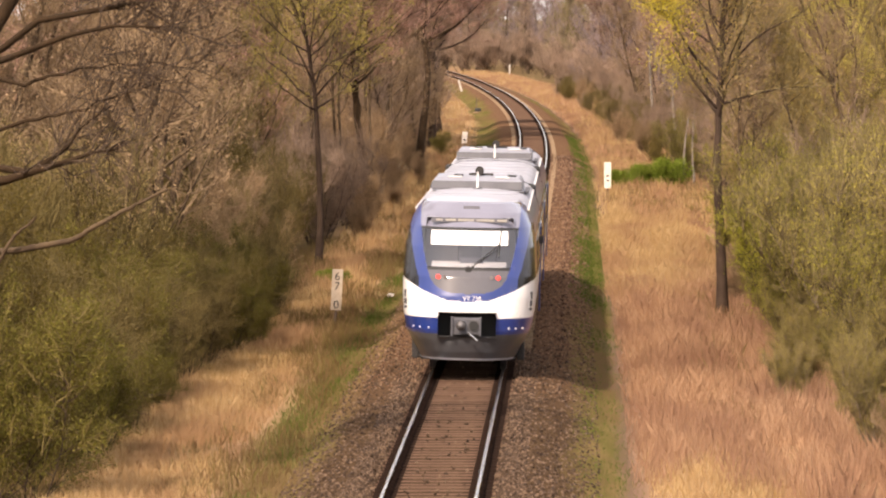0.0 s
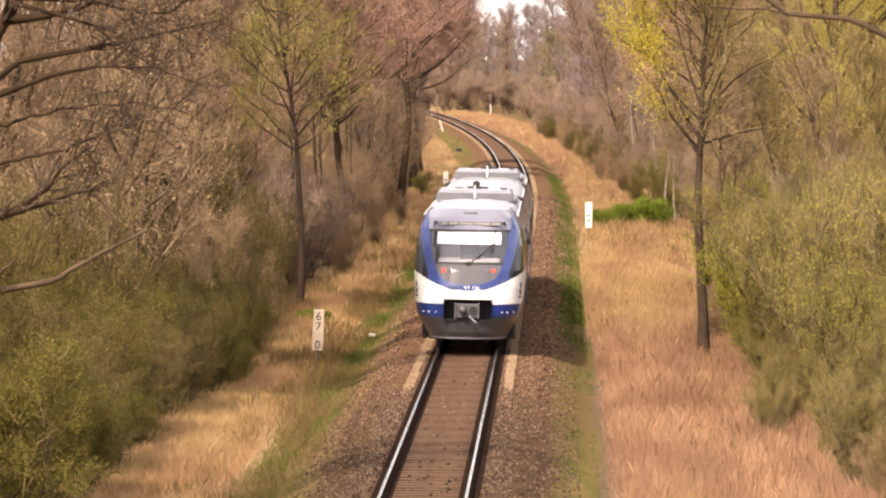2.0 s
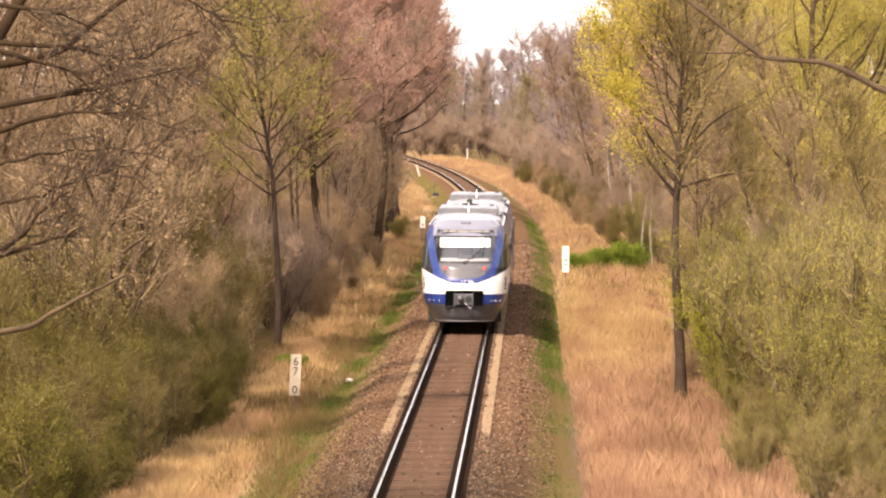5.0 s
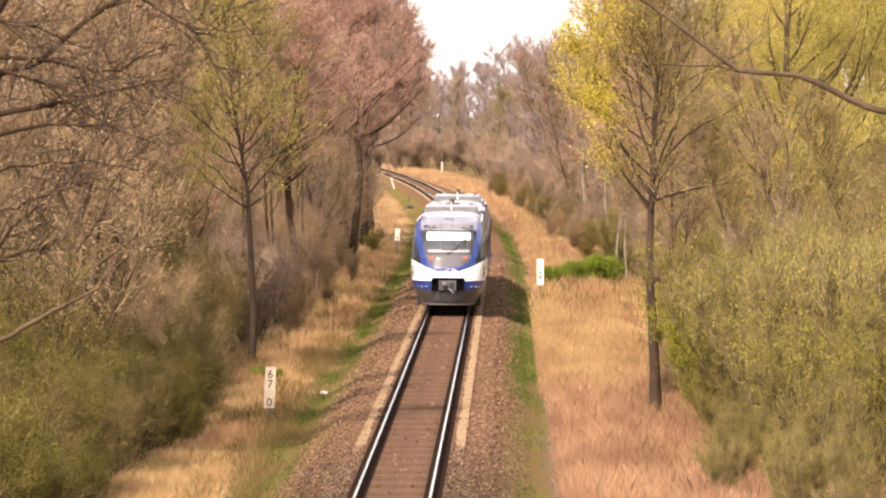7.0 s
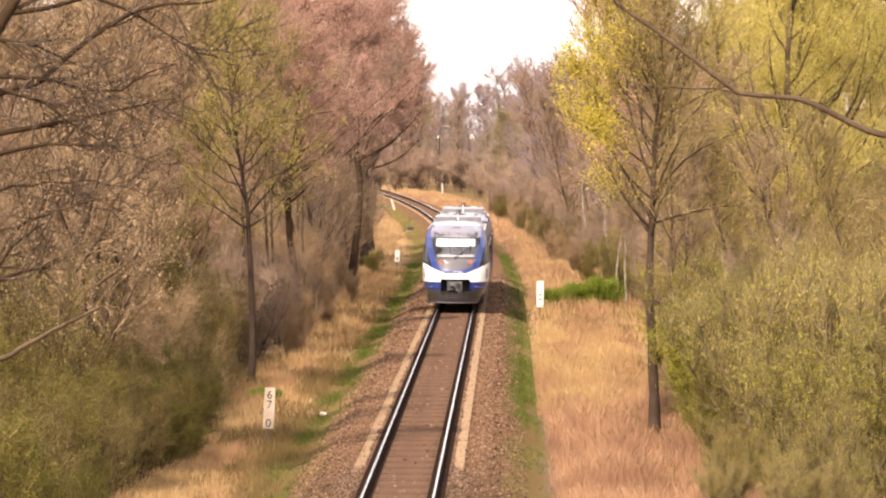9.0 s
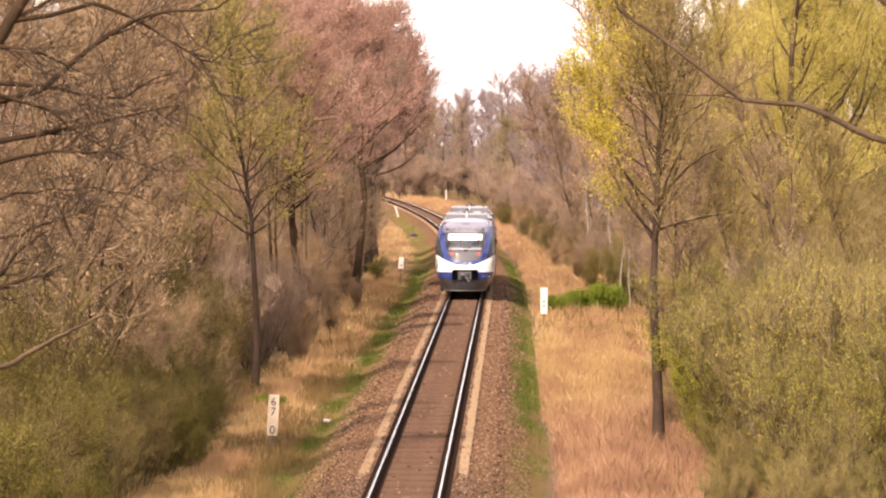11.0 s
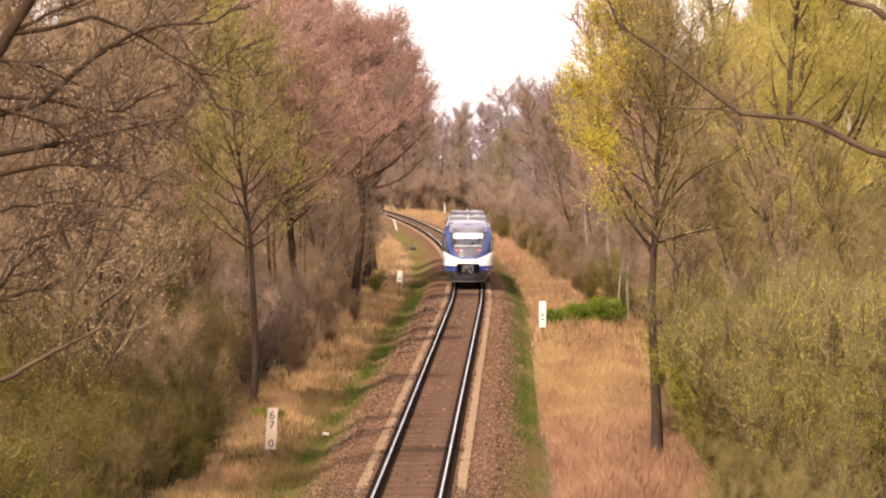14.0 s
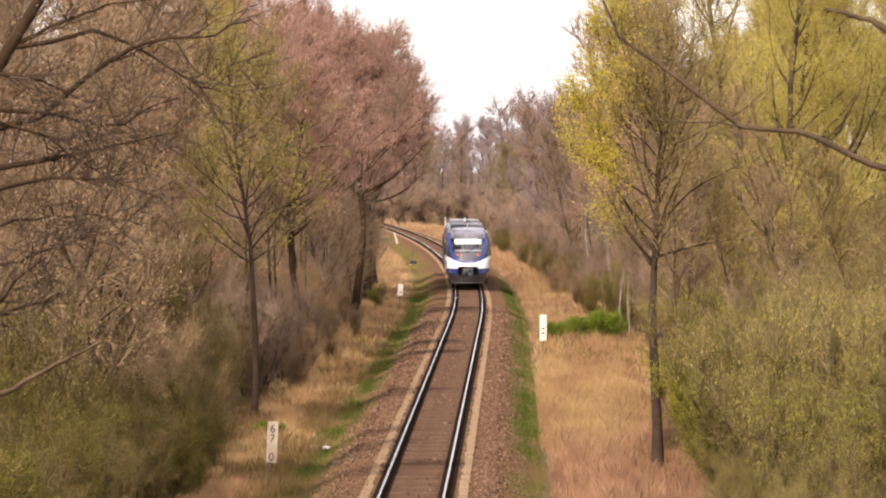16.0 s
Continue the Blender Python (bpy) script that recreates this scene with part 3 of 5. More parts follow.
KINDS = {
    "pink": lambda: make_tree("broadleaf_tree", 11, 16, 0.17, 0.34, 4.9, 38, 13, 6, 8, 0.06, M_BARK_DARK, M_TWIG_PINK, M_BUD_PINK,
                              "tall bare tree with reddish-brown swelling buds", twig_r=0.011, up=0.6, kink=0.06, lean=(0.05, 0)),
    "pink_round": lambda: make_tree("broadleaf_tree", 51, 12.3, 0.24, 0.42, 5.6, 58, 14, 6, 6, 0.055, M_BARK_DARK, M_TWIG_PINK, M_BUD_PINK,
                                    "broad tree with a dense round reddish crown", twig_r=0.012, up=0.55, kink=0.07, sub_len=1.5, twig_len=0.8, shape=0.8),
    "pink_b": lambda: make_tree("broadleaf_tree", 12, 14, 0.2, 0.2, 4.2, 26, 9, 6, 5, 0.05, M_BARK, M_TWIG_PINK, M_BUD_PINK,
                                "bare tree with a rounded crown of reddish twigs", twig_r=0.011),
    "brown": lambda: make_tree("broadleaf_tree", 13, 13, 0.14, 0.12, 3.2, 28, 9, 6, 4, 0.05, M_BARK, M_TWIG, M_BUD_BROWN,
                               "bare grey-brown tree with dense fine twigs", twig_r=0.01, up=1.2),
    "slim": lambda: make_tree("slender_tree", 14, 13, 0.1, 0.1, 1.9, 26, 8, 5, 3, 0.05, M_BARK_DARK, M_TWIG_BACK, M_BUD_BACK,
                              "slender bare tree with upright grey-brown twigs", twig_r=0.011, up=1.8),
    "yellow": lambda: make_tree("broadleaf_tree", 15, 15, 0.17, 0.15, 4.6, 36, 10, 6, 12, 0.038, M_BARK, M_TWIG_GOLD, M_LEAF_PRIMROSE,
                                "spring tree with bright yellow-green young leaves", twig_r=0.008, up=1.2, scatter=0.13),
    "ochre": lambda: make_tree("broadleaf_tree", 16, 9, 0.08, 0.08, 2.8, 26, 9, 6, 4, 0.04, M_BARK_DARK, M_TWIG_TAN, M_LEAF_OCHRE,
                               "small tree with ochre catkins and thin upright branches", twig_r=0.009, up=1.7),
    "olive_tree": lambda: make_tree("broadleaf_tree", 17, 11.8, 0.13, 0.44, 4.6, 34, 10, 6, 4, 0.05, M_BARK_DARK, M_TWIG_TAN, M_LEAF_YOUNG,
                                    "young tree with a dark trunk and sparse olive leaves", twig_r=0.009, up=0.75, bend=0.08, kink=0.05, shape=0.95, low=0.8),
    "pole": lambda: make_tree("slender_tree", 20, 12, 0.09, 0.4, 2.2, 16, 8, 5, 3, 0.05, M_BARK, M_TWIG, M_BUD_BROWN,
                              "slender tree with a bare grey-brown trunk", twig_r=0.01, up=1.4, lean=(0.03, 0)),
    "alder": lambda: make_tree("alder_tree", 18, 11.6, 0.165, 0.48, 4.9, 40, 13, 6, 3, 0.04, M_BARK_DARK, M_TWIG_TAN, M_LEAF_OCHRE,
                               "trackside tree with fanned bare limbs and yellow leaves", twig_r=0.008, up=0.95, bend=0.08, second=(M_LEAF_YELLOW, -1.2, 6.6), kink=0.03, shape=0.95, low=0.4),
    "birch": lambda: make_tree("birch_tree", 19, 11, 0.11, 0.45, 1.8, 18, 8, 5, 3, 0.045, M_BIRCH, M_TWIG, M_LEAF_OCHRE,
                               "slender birch with white and black bark", twig_r=0.01, up=1.4),
    "shrub_olive": lambda: make_tree("shrub", 21, 4.4, 0.03, 0.08, 1.5, 9, 5, 5, 5, 0.038, M_BARK, M_TWIG_OLIVE, M_LEAF_OLIVE,
                                     "dense olive-green shrub in first leaf", twig_r=0.006, stems=10, sub_len=0.8, twig_len=0.45, up=1.0),
    "shrub_dark": lambda: make_tree("shrub", 26, 4.0, 0.03, 0.06, 1.5, 9, 5, 5, 6, 0.042, M_BARK_DARK, M_TWIG_OLIVE, M_LEAF_DEEP,
                                    "low spreading shrub with mossy green young leaves", twig_r=0.006, stems=10, sub_len=0.8, twig_len=0.45, up=0.8),
    "shrub_brown": lambda: make_tree("shrub", 22, 4.8, 0.03, 0.08, 1.6, 9, 5, 5, 4, 0.033, M_BARK_DARK, M_TWIG_OLIVE, M_BUD_DARK,
                                     "tangled bare brown shrub with few buds", twig_r=0.007, stems=10, sub_len=0.9, twig_len=0.5, up=1.0),
    "thicket": lambda: make_tree("thicket_shrub", 27, 5.5, 0.03, 0.05, 1.0, 9, 5, 5, 3, 0.04, M_BARK_DARK, M_TWIG_BACK, M_BUD_BACK,
                                 "thicket of thin upright bare stems", twig_r=0.009, stems=12, sub_len=0.9, twig_len=0.5, up=2.4),
    "thicket_tan": lambda: make_tree("thicket_shrub", 57, 5.2, 0.03, 0.05, 1.2, 9, 5, 5, 4, 0.04, M_BARK, M_TWIG_FAWN, M_BUD_BROWN,
                                     "thicket of thin light brown bare stems", twig_r=0.008, stems=11, sub_len=0.9, twig_len=0.5, up=1.9),
    "willow": lambda: make_tree("willow_shrub", 23, 5.8, 0.035, 0.06, 1.2, 11, 5, 4, 3, 0.058, M_BARK, M_TWIG_TAN, M_LEAF_GREEN,
                                "upright willow shrub with grey-green young leaves", twig_r=0.008, stems=14, sub_len=0.8, twig_len=0.5, up=2.2, bend=0.2, whips=4, scatter=0.05),
    "sallow": lambda: make_tree("sallow_shrub", 29, 4.6, 0.03, 0.04, 0.6, 12, 5, 5, 3, 0.056, M_BARK, M_TWIG_OLIVE, M_LEAF_LIME,
                                "narrow upright shrub in fresh lime-green leaf", twig_r=0.007, stems=11, sub_len=0.5, twig_len=0.4, up=2.6, bend=0.2, whips=3, scatter=0.05),
    "vase_shrub": lambda: make_tree("hazel_shrub", 30, 7.5, 0.06, 0.2, 2.2, 11, 9, 6, 4, 0.04, M_BARK_DARK, M_TWIG_TAN, M_LEAF_OCHRE,
                                    "many-stemmed hazel with dark stems and ochre catkins", twig_r=0.008, stems=9, sub_len=1.1, twig_len=0.6, up=1.6, bend=0.1),
    "dark_trunk": lambda: make_tree("broadleaf_tree", 61, 14, 0.23, 0.45, 4.4, 40, 12, 6, 5, 0.055, M_BARK_OAK, M_TWIG_PINK, M_BUD_PINK,
                                    "tall tree with a thick dark trunk and reddish crown", twig_r=0.011, up=0.6, kink=0.07, shape=0.85),
    "willow_b": lambda: make_tree("willow_shrub", 28, 6.0, 0.035, 0.08, 1.3, 11, 5, 4, 2, 0.058, M_PALE_WOOD, M_TWIG_TAN, M_LEAF_YOUNG,
                                  "upright willow shrub with pale stems and few leaves", twig_r=0.0085, stems=14, sub_len=0.8, twig_len=0.55, up=2.2, bend=0.2, whips=5, scatter=0.05),
    "green_bush": lambda: make_tree("leafy_shrub", 24, 1.1, 0.02, 0.1, 0.7, 7, 4, 4, 8, 0.045, M_BARK, M_TWIG_OLIVE, M_LEAF_FRESH,
                                    "low fresh green bush", twig_r=0.005, stems=9, sub_len=0.35, twig_len=0.2),
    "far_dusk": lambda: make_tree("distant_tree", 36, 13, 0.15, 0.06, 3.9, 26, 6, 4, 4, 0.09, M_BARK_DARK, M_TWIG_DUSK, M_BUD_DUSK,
                                  "distant bare tree tinted a hazy purple-brown", twig_r=0.022, twig_len=0.9, scatter=0.15, up=0.75, shape=0.85),
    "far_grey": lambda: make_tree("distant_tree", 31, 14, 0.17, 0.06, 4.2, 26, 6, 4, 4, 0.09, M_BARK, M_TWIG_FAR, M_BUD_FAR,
                                  "distant bare woodland tree tinted a hazy purple-grey", twig_r=0.022, twig_len=0.9, scatter=0.15, up=0.7, shape=0.85),
    "far_brown": lambda: make_tree("distant_tree", 34, 13.5, 0.17, 0.06, 3.8, 26, 6, 4, 4, 0.09, M_BARK, M_TWIG_BACK, M_BUD_BACK,
                                   "distant bare brown woodland tree", twig_r=0.022, twig_len=0.9, scatter=0.15, up=1.3),
    "far_pink": lambda: make_tree("distant_tree", 32, 14, 0.18, 0.1, 4.4, 24, 6, 4, 4, 0.09, M_BARK, M_TWIG_PINK, M_BUD_BACK,
                                  "distant bare tree with reddish crown", twig_r=0.022, twig_len=0.9, scatter=0.15),
    "far_yellow": lambda: make_tree("distant_tree", 33, 10, 0.14, 0.05, 4.0, 24, 6, 4, 6, 0.09, M_BARK, M_TWIG_BACK, M_LEAF_BACK,
                                    "distant tree with yellowish young foliage", twig_r=0.02, twig_len=0.9, scatter=0.15),
    "far_thicket": lambda: make_tree("thicket_shrub", 35, 5.5, 0.05, 0.04, 2.2, 9, 4, 4, 4, 0.09, M_BARK, M_TWIG_BACK, M_BUD_BACK,
                                     "distant tangle of bare undergrowth", twig_r=0.02, stems=10, sub_len=1.2, twig_len=0.8, up=1.4),
}
BUILT = {}


def plant(kind, x, y, size=1.0, turn=0.0, z=None, group="trees along the line"):
    x, y, k = site(x, y)
    size *= k
    zz = ground_z(x - rail_x(y), y) if z is None else z
    m = pose(x, y, zz, 0, 0, turn)
    if kind not in BUILT:
        ob = KINDS[kind]()
        ob.matrix_basis = m @ Matrix.Scale(size, 4)
        tagged(ob, group=group)
        BUILT[kind] = (ob, size)
        return ob
    ob, s0 = BUILT[kind]
    out = copy_thing(ob, m)
    out.scale = (size, size, size)
    return out
# ---- sleepers under the rails ----
def build_sleepers():
    cuts = [-1.25, -1.02, -0.94, -0.57, 0.57, 0.94, 1.02, 1.25]
    kind = [1, 0, 2, 0, 2, 0, 1]
    v, f, slots = [], [], []
    for x in cuts:
        for y, z in ((-0.13, -0.3), (-0.12, -0.165), (0.12, -0.165), (0.13, -0.3)):
            v.append((x, y, z))
    for i in range(len(cuts) - 1):
        for k in range(3):
            a = 4 * i + k
            f.append((a, a + 4, a + 5, a + 1))
            slots.append(kind[i])
    f += [(0, 1, 2, 3), (28, 31, 30, 29)]
    slots += [1, 1]
    mats = [M_SLEEPER, M_SLEEPER_END, M_RAIL_PAD]
    ground = bpy.data.objects["ground"]
    first = None
    for i in range(300):
        d = 86 + 0.6 * i
        if first is None:
            first = mesh_ob("sleeper", v, f, mats, ground, slots=slots)
            ob = first
        else:
            ob = new("sleeper", first.data)
            ob.parent = ground
        ob.location = (rail_x(d), d, 0.006 * math.sin(i * 1.7))
        ob.rotation_euler = (0, 0, radians(rail_turn(d) + 0.4 * math.sin(i * 2.3)))
    vs, fs, ss = [], [], []
    for i in range(300, 1400):
        d = 86 + 0.6 * i
        n = len(vs)
        vs += [(rail_x(d) + x, d + y, z) for x, y, z in v]
        fs += [tuple(n + k for k in q) for q in f]
        ss += slots
    tagged(mesh_ob("sleeper_rows", vs, fs, mats, ground, slots=ss), kind="stuff")


def build_gravel():
    rng = np.random.default_rng(8)
    n = 36000
    d = 86 + 210 * rng.uniform(0, 1, n) ** 1.5
    u = rng.uniform(-2.7, 2.7, n)
    keep = (np.abs(np.abs(u) - 0.74) > 0.22) & ((np.abs(u) > 0.62) | (rng.uniform(0, 1, n) < 0.08))
    d, u = d[keep], u[keep]
    # loose stones lie over the sleepers' ends on the first stretch
    m = 7000
    d = np.concatenate([d, 86 + 40 * rng.uniform(0, 1, m) ** 1.3])
    u = np.concatenate([u, rng.choice([-1, 1], m) * rng.uniform(0.98, 1.45, m)])
    n = len(d)
    z = np.array([ground_z(a, b) for a, b in zip(u, d)]) + np.where(np.abs(u) < 1.3, 0.025, 0.0)
    c = np.stack([np.array([rail_x(x) for x in d]) + u, d, z], axis=1)
    r = (rng.uniform(0.02, 0.048, n) * (1 + np.clip(d - 120, 0, 200) / 260))[:, None]
    axes = [rng.normal(size=(n, 3)) for _ in range(2)]
    a = axes[0] / np.linalg.norm(axes[0], axis=1)[:, None]
    b = np.cross(a, axes[1])
    b /= np.linalg.norm(b, axis=1)[:, None]
    e = np.cross(a, b)
    v = np.stack([c + a * r, c - a * r, c + b * r * 0.8, c - b * r * 0.9, c + e * r * 0.7, c - e * r * 0.6], axis=1).reshape(-1, 3)
    f = (np.array([[0, 2, 4], [2, 1, 4], [1, 3, 4], [3, 0, 4], [2, 0, 5], [1, 2, 5], [3, 1, 5], [0, 3, 5]])[None] + 6 * np.arange(n)[:, None, None]).reshape(-1, 3)
    # Stones on the near stretch take the darker tones.
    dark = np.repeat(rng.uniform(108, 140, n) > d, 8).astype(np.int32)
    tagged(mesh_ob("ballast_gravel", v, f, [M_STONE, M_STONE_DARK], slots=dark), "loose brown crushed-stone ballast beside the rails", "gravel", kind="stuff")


def build_grass(name, label, material, seed, patches):
    """Blades in patches: (number, from, to along the line, offsets from, to, shortest, tallest, width, clumping)."""
    rng = np.random.default_rng(seed)
    vs = []
    for n, d0, d1, u0, u1, h0, h1, wide, clump in patches:
        d, u = rng.uniform(d0, d1, n), rng.uniform(u0, u1, n)
        dens = np.array([noise.noise(Vector((a * 0.9, b * 0.14, seed))) for a, b in zip(u, d)])
        edge = np.minimum(1, np.minimum(u - u0, u1 - u) / 0.6)
        ends = np.minimum(1, np.minimum(d - d0, d1 - d) / 9 + 0.9 * dens)
        keep = (dens > -clump + rng.normal(0, 0.2, n)) & (rng.uniform(0, 1, n) < 0.25 + 0.75 * edge) & (rng.uniform(0, 1, n) < ends)
        d, u, dens = d[keep], u[keep], dens[keep]
        n = len(d)
        base = np.stack([np.array([rail_x(x) for x in d]) + u, d, np.array([ground_z(a, b) for a, b in zip(u, d)]) - 0.03], axis=1)
        h = rng.uniform(h0, h1, n) * (0.9 + 0.25 * dens) * np.clip(0.5 + 0.5 * np.minimum(u - u0, u1 - u), 0.45, 1)
        lean = rng.normal(0, 0.24, (n, 2))
        tip = base + np.stack([lean[:, 0] * h, lean[:, 1] * h, h], axis=1)
        mid = base + np.stack([lean[:, 0] * h * 0.3, lean[:, 1] * h * 0.3, h * 0.55], axis=1)
        az = rng.uniform(0, math.pi, n)
        side = np.stack([np.cos(az), np.sin(az), np.zeros(n)], axis=1) * (wide * rng.uniform(0.6, 1.3, n))[:, None] * 0.5
        vs.append(np.stack([base - side * 0.6, base + side * 0.6, mid + side * 0.7, tip, mid - side * 0.7], axis=1).reshape(-1, 3))
    v = np.concatenate(vs)
    f = np.arange(len(v)).reshape(-1, 5)
    tagged(mesh_ob(name, v, f, material), label, "grass", kind="stuff")


build_sleepers()
build_gravel()
build_grass("dry_grass", "tall dry straw-coloured grass on the verges", M_STRAW, 3, [
    (26000, 72, 108, 3.5, 6.6, 0.12, 0.4, 0.016, 0.6),
    (64000, 154, 222, 3.1, 7.0, 0.2, 0.65, 0.018, 0.6),
    (30000, 210, 360, 3.0, 8.4, 0.2, 0.8, 0.028, 0.0),
    (15000, 340, 740, 3.2, 9.5, 0.3, 0.8, 0.07, 0.05),
    (64000, 72, 140, -7.2, -3.9, 0.15, 0.5, 0.016, 0.45),
    (28000, 132, 196, -6.6, -3.7, 0.2, 0.55, 0.02, 0.1),
    (16000, 190, 330, -6.5, -3.5, 0.25, 0.7, 0.035, 0.05),
    (5000, 330, 560, -6.5, -3.4, 0.25, 0.6, 0.06, 0.1)])
build_grass("reddish_grass", "tall reddish-brown dry grass beside the path", M_STRAW_RED, 9, [
    (84000, 94, 172, 3.25, 8.2, 0.2, 0.65, 0.016, 0.7),
    (26000, 84, 122, 5.4, 11.5, 0.3, 0.9, 0.016, 0.4),
    (12000, 196, 250, 3.6, 8.0, 0.2, 0.55, 0.024, -0.1),
    (30000, 250, 440, 3.1, 8.8, 0.2, 0.6, 0.035, 0.3), (12000, 420, 700, 3.2, 9.5, 0.3, 0.7, 0.06, 0.3)])
build_grass("withered_weeds", "withered brown and olive weeds on the verges", M_WEED, 6, [
    (20000, 84, 140, -8.6, -5.6, 0.15, 0.5, 0.02, 0.15), (24000, 74, 150, -5.4, -2.5, 0.1, 0.4, 0.018, 0.15), (22000, 136, 200, -7.4, -2.9, 0.15, 0.5, 0.022, 0.1), (9000, 200, 330, -6.0, -2.9, 0.2, 0.5, 0.035, 0.1),
    (14000, 108, 200, 4.6, 9.5, 0.2, 0.7, 0.016, -0.05), (22000, 215, 420, 3.4, 8.8, 0.2, 0.6, 0.035, 0.12)])
build_grass("green_grass", "short green grass strips beside the ballast", M_GRASS, 4, [
    (24000, 74, 200, 2.2, 3.5, 0.05, 0.16, 0.018, 0.12),
    (26000, 150, 360, 2.05, 3.25, 0.08, 0.24, 0.03, 0.3),
    (26000, 74, 166, -3.85, -2.5, 0.06, 0.24, 0.018, 0.08),
    (16000, 150, 230, -3.7, -2.4, 0.08, 0.26, 0.024, 0.2),
    (12000, 220, 340, -3.9, -2.4, 0.08, 0.28, 0.035, 0.25)])


# ---- woods on both sides ----
def wood_edge():
    rng = random.Random(5)

    def row(kinds, side, d0, d1, step, u0, u1, s0, s1, du=1.0, group="trees along the line"):
        d = d0
        while d < d1:
            f = (d - d0) / (d1 - d0)
            u = u0 + (u1 - u0) * f + rng.uniform(-du, du)
            plant(rng.choice(kinds), track_x(d) + side * u, d, rng.uniform(s0, s1), rng.uniform(0, 360), group=group)
            d += step * rng.uniform(0.75, 1.3)
    # left: shrubs along the verge, trees behind
    row(["shrub_olive", "shrub_dark", "shrub_dark", "shrub_olive", "shrub_brown"], -1, 94, 140, 4.5, 7.2, 7.8, 0.7, 0.95, 0.4)
    row(["thicket_tan", "thicket_tan", "shrub_olive", "shrub_brown"], -1, 146, 186, 4.5, 8.0, 7.6, 0.6, 0.85, 0.5)
    row(["shrub_olive", "shrub_olive", "shrub_brown"], -1, 98, 190, 5.5, 9.6, 10, 1.0, 1.25, 0.8)
    for d, u, k, kind in ((127, -6.5, 0.6, "shrub_brown"), (132, -6.3, 0.62, "shrub_dark"), (137, -6.1, 0.5, "shrub_olive"), (142, -6.4, 0.66, "shrub_dark"), (148, -6.3, 0.55, "shrub_brown"),
                          (154, -6.6, 0.6, "shrub_olive"), (160, -6.6, 0.5, "thicket_tan"), (108, -7.2, 0.6, "shrub_brown"), (100, -7.4, 0.62, "shrub_dark"), (119, -7.0, 0.6, "shrub_brown"), (136, -5.7, 0.4, "shrub_dark"), (146, -5.8, 0.42, "shrub_brown")):
        plant(kind, track_x(d) + u, d, k, d * 67 % 360)
    row(["brown", "pink_b", "brown"], -1, 125, 215, 10, 12.0, 13, 0.75, 1.0)
    row(["thicket_tan", "thicket_tan", "thicket"], -1, 188, 255, 6.5, 7.2, 6.8, 0.6, 0.95, 0.6)
    row(["thicket_tan", "thicket_tan", "thicket"], -1, 258, 340, 8, 7.6, 6.2, 0.6, 0.9, 0.5)
    row(["thicket", "thicket_tan"], -1, 190, 340, 9, 9.5, 9, 0.9, 1.2, 0.8)
    row(["brown", "pink_b", "slim"], -1, 190, 262, 11, 9.5, 8.0, 0.8, 1.05)
    row(["slim", "brown"], -1, 236, 330, 11, 6.4, 6.0, 0.8, 1.0, 0.6)
    row(["pink", "pink_b"], -1, 230, 340, 14, 11, 10, 1.0, 1.2)
    row(["far_brown", "far_pink"], -1, 330, 520, 12, 10.2, 10, 0.85, 1.1)
    row(["far_thicket"], -1, 330, 520, 13, 7.6, 7.6, 0.5, 0.8, 0.6)
    row(["far_brown", "far_pink"], -1, 200, 420, 26, 17, 18, 1.1, 1.3, 2)
    row(["pink_b", "brown"], -1, 138, 225, 11, 14.0, 15.5, 1.05, 1.25)
    # right: willows in front, birches and bare trees behind
    row(["willow", "willow_b", "sallow", "willow"], 1, 121, 152, 3.6, 8.7, 8.6, 0.7, 0.9, 0.35)
    row(["willow_b", "willow", "willow"], 1, 118, 200, 4.2, 10.2, 9.8, 0.8, 1.0, 0.8)
    row(["willow_b", "willow", "ochre"], 1, 125, 240, 7, 12.5, 13.5, 0.85, 1.05, 0.8)
    row(["ochre", "ochre", "thicket"], 1, 165, 260, 8, 10.0, 10.2, 0.85, 1.1)
    row(["yellow"], 1, 176, 260, 15, 12.5, 17.0, 1.1, 1.3)
    row(["slim", "brown", "birch", "slim"], 1, 250, 380, 8, 9.6, 8.6, 0.7, 0.95)
    row(["thicket", "thicket", "shrub_olive"], 1, 240, 400, 7, 9.2, 9.5, 0.6, 0.9, 0.6)
    row(["far_brown", "pink_b", "brown"], 1, 260, 420, 11, 14, 13.5, 0.9, 1.15)
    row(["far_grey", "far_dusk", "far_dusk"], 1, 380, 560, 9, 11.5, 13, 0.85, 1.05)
    row(["far_thicket"], 1, 390, 600, 11, 10.0, 11, 0.5, 0.85, 0.8)
    row(["far_brown", "far_yellow"], 1, 280, 520, 26, 21, 22, 0.95, 1.2, 2)
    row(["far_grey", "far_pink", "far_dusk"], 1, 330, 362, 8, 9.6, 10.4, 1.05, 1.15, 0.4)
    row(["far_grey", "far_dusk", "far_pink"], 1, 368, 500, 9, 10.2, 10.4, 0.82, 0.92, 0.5)
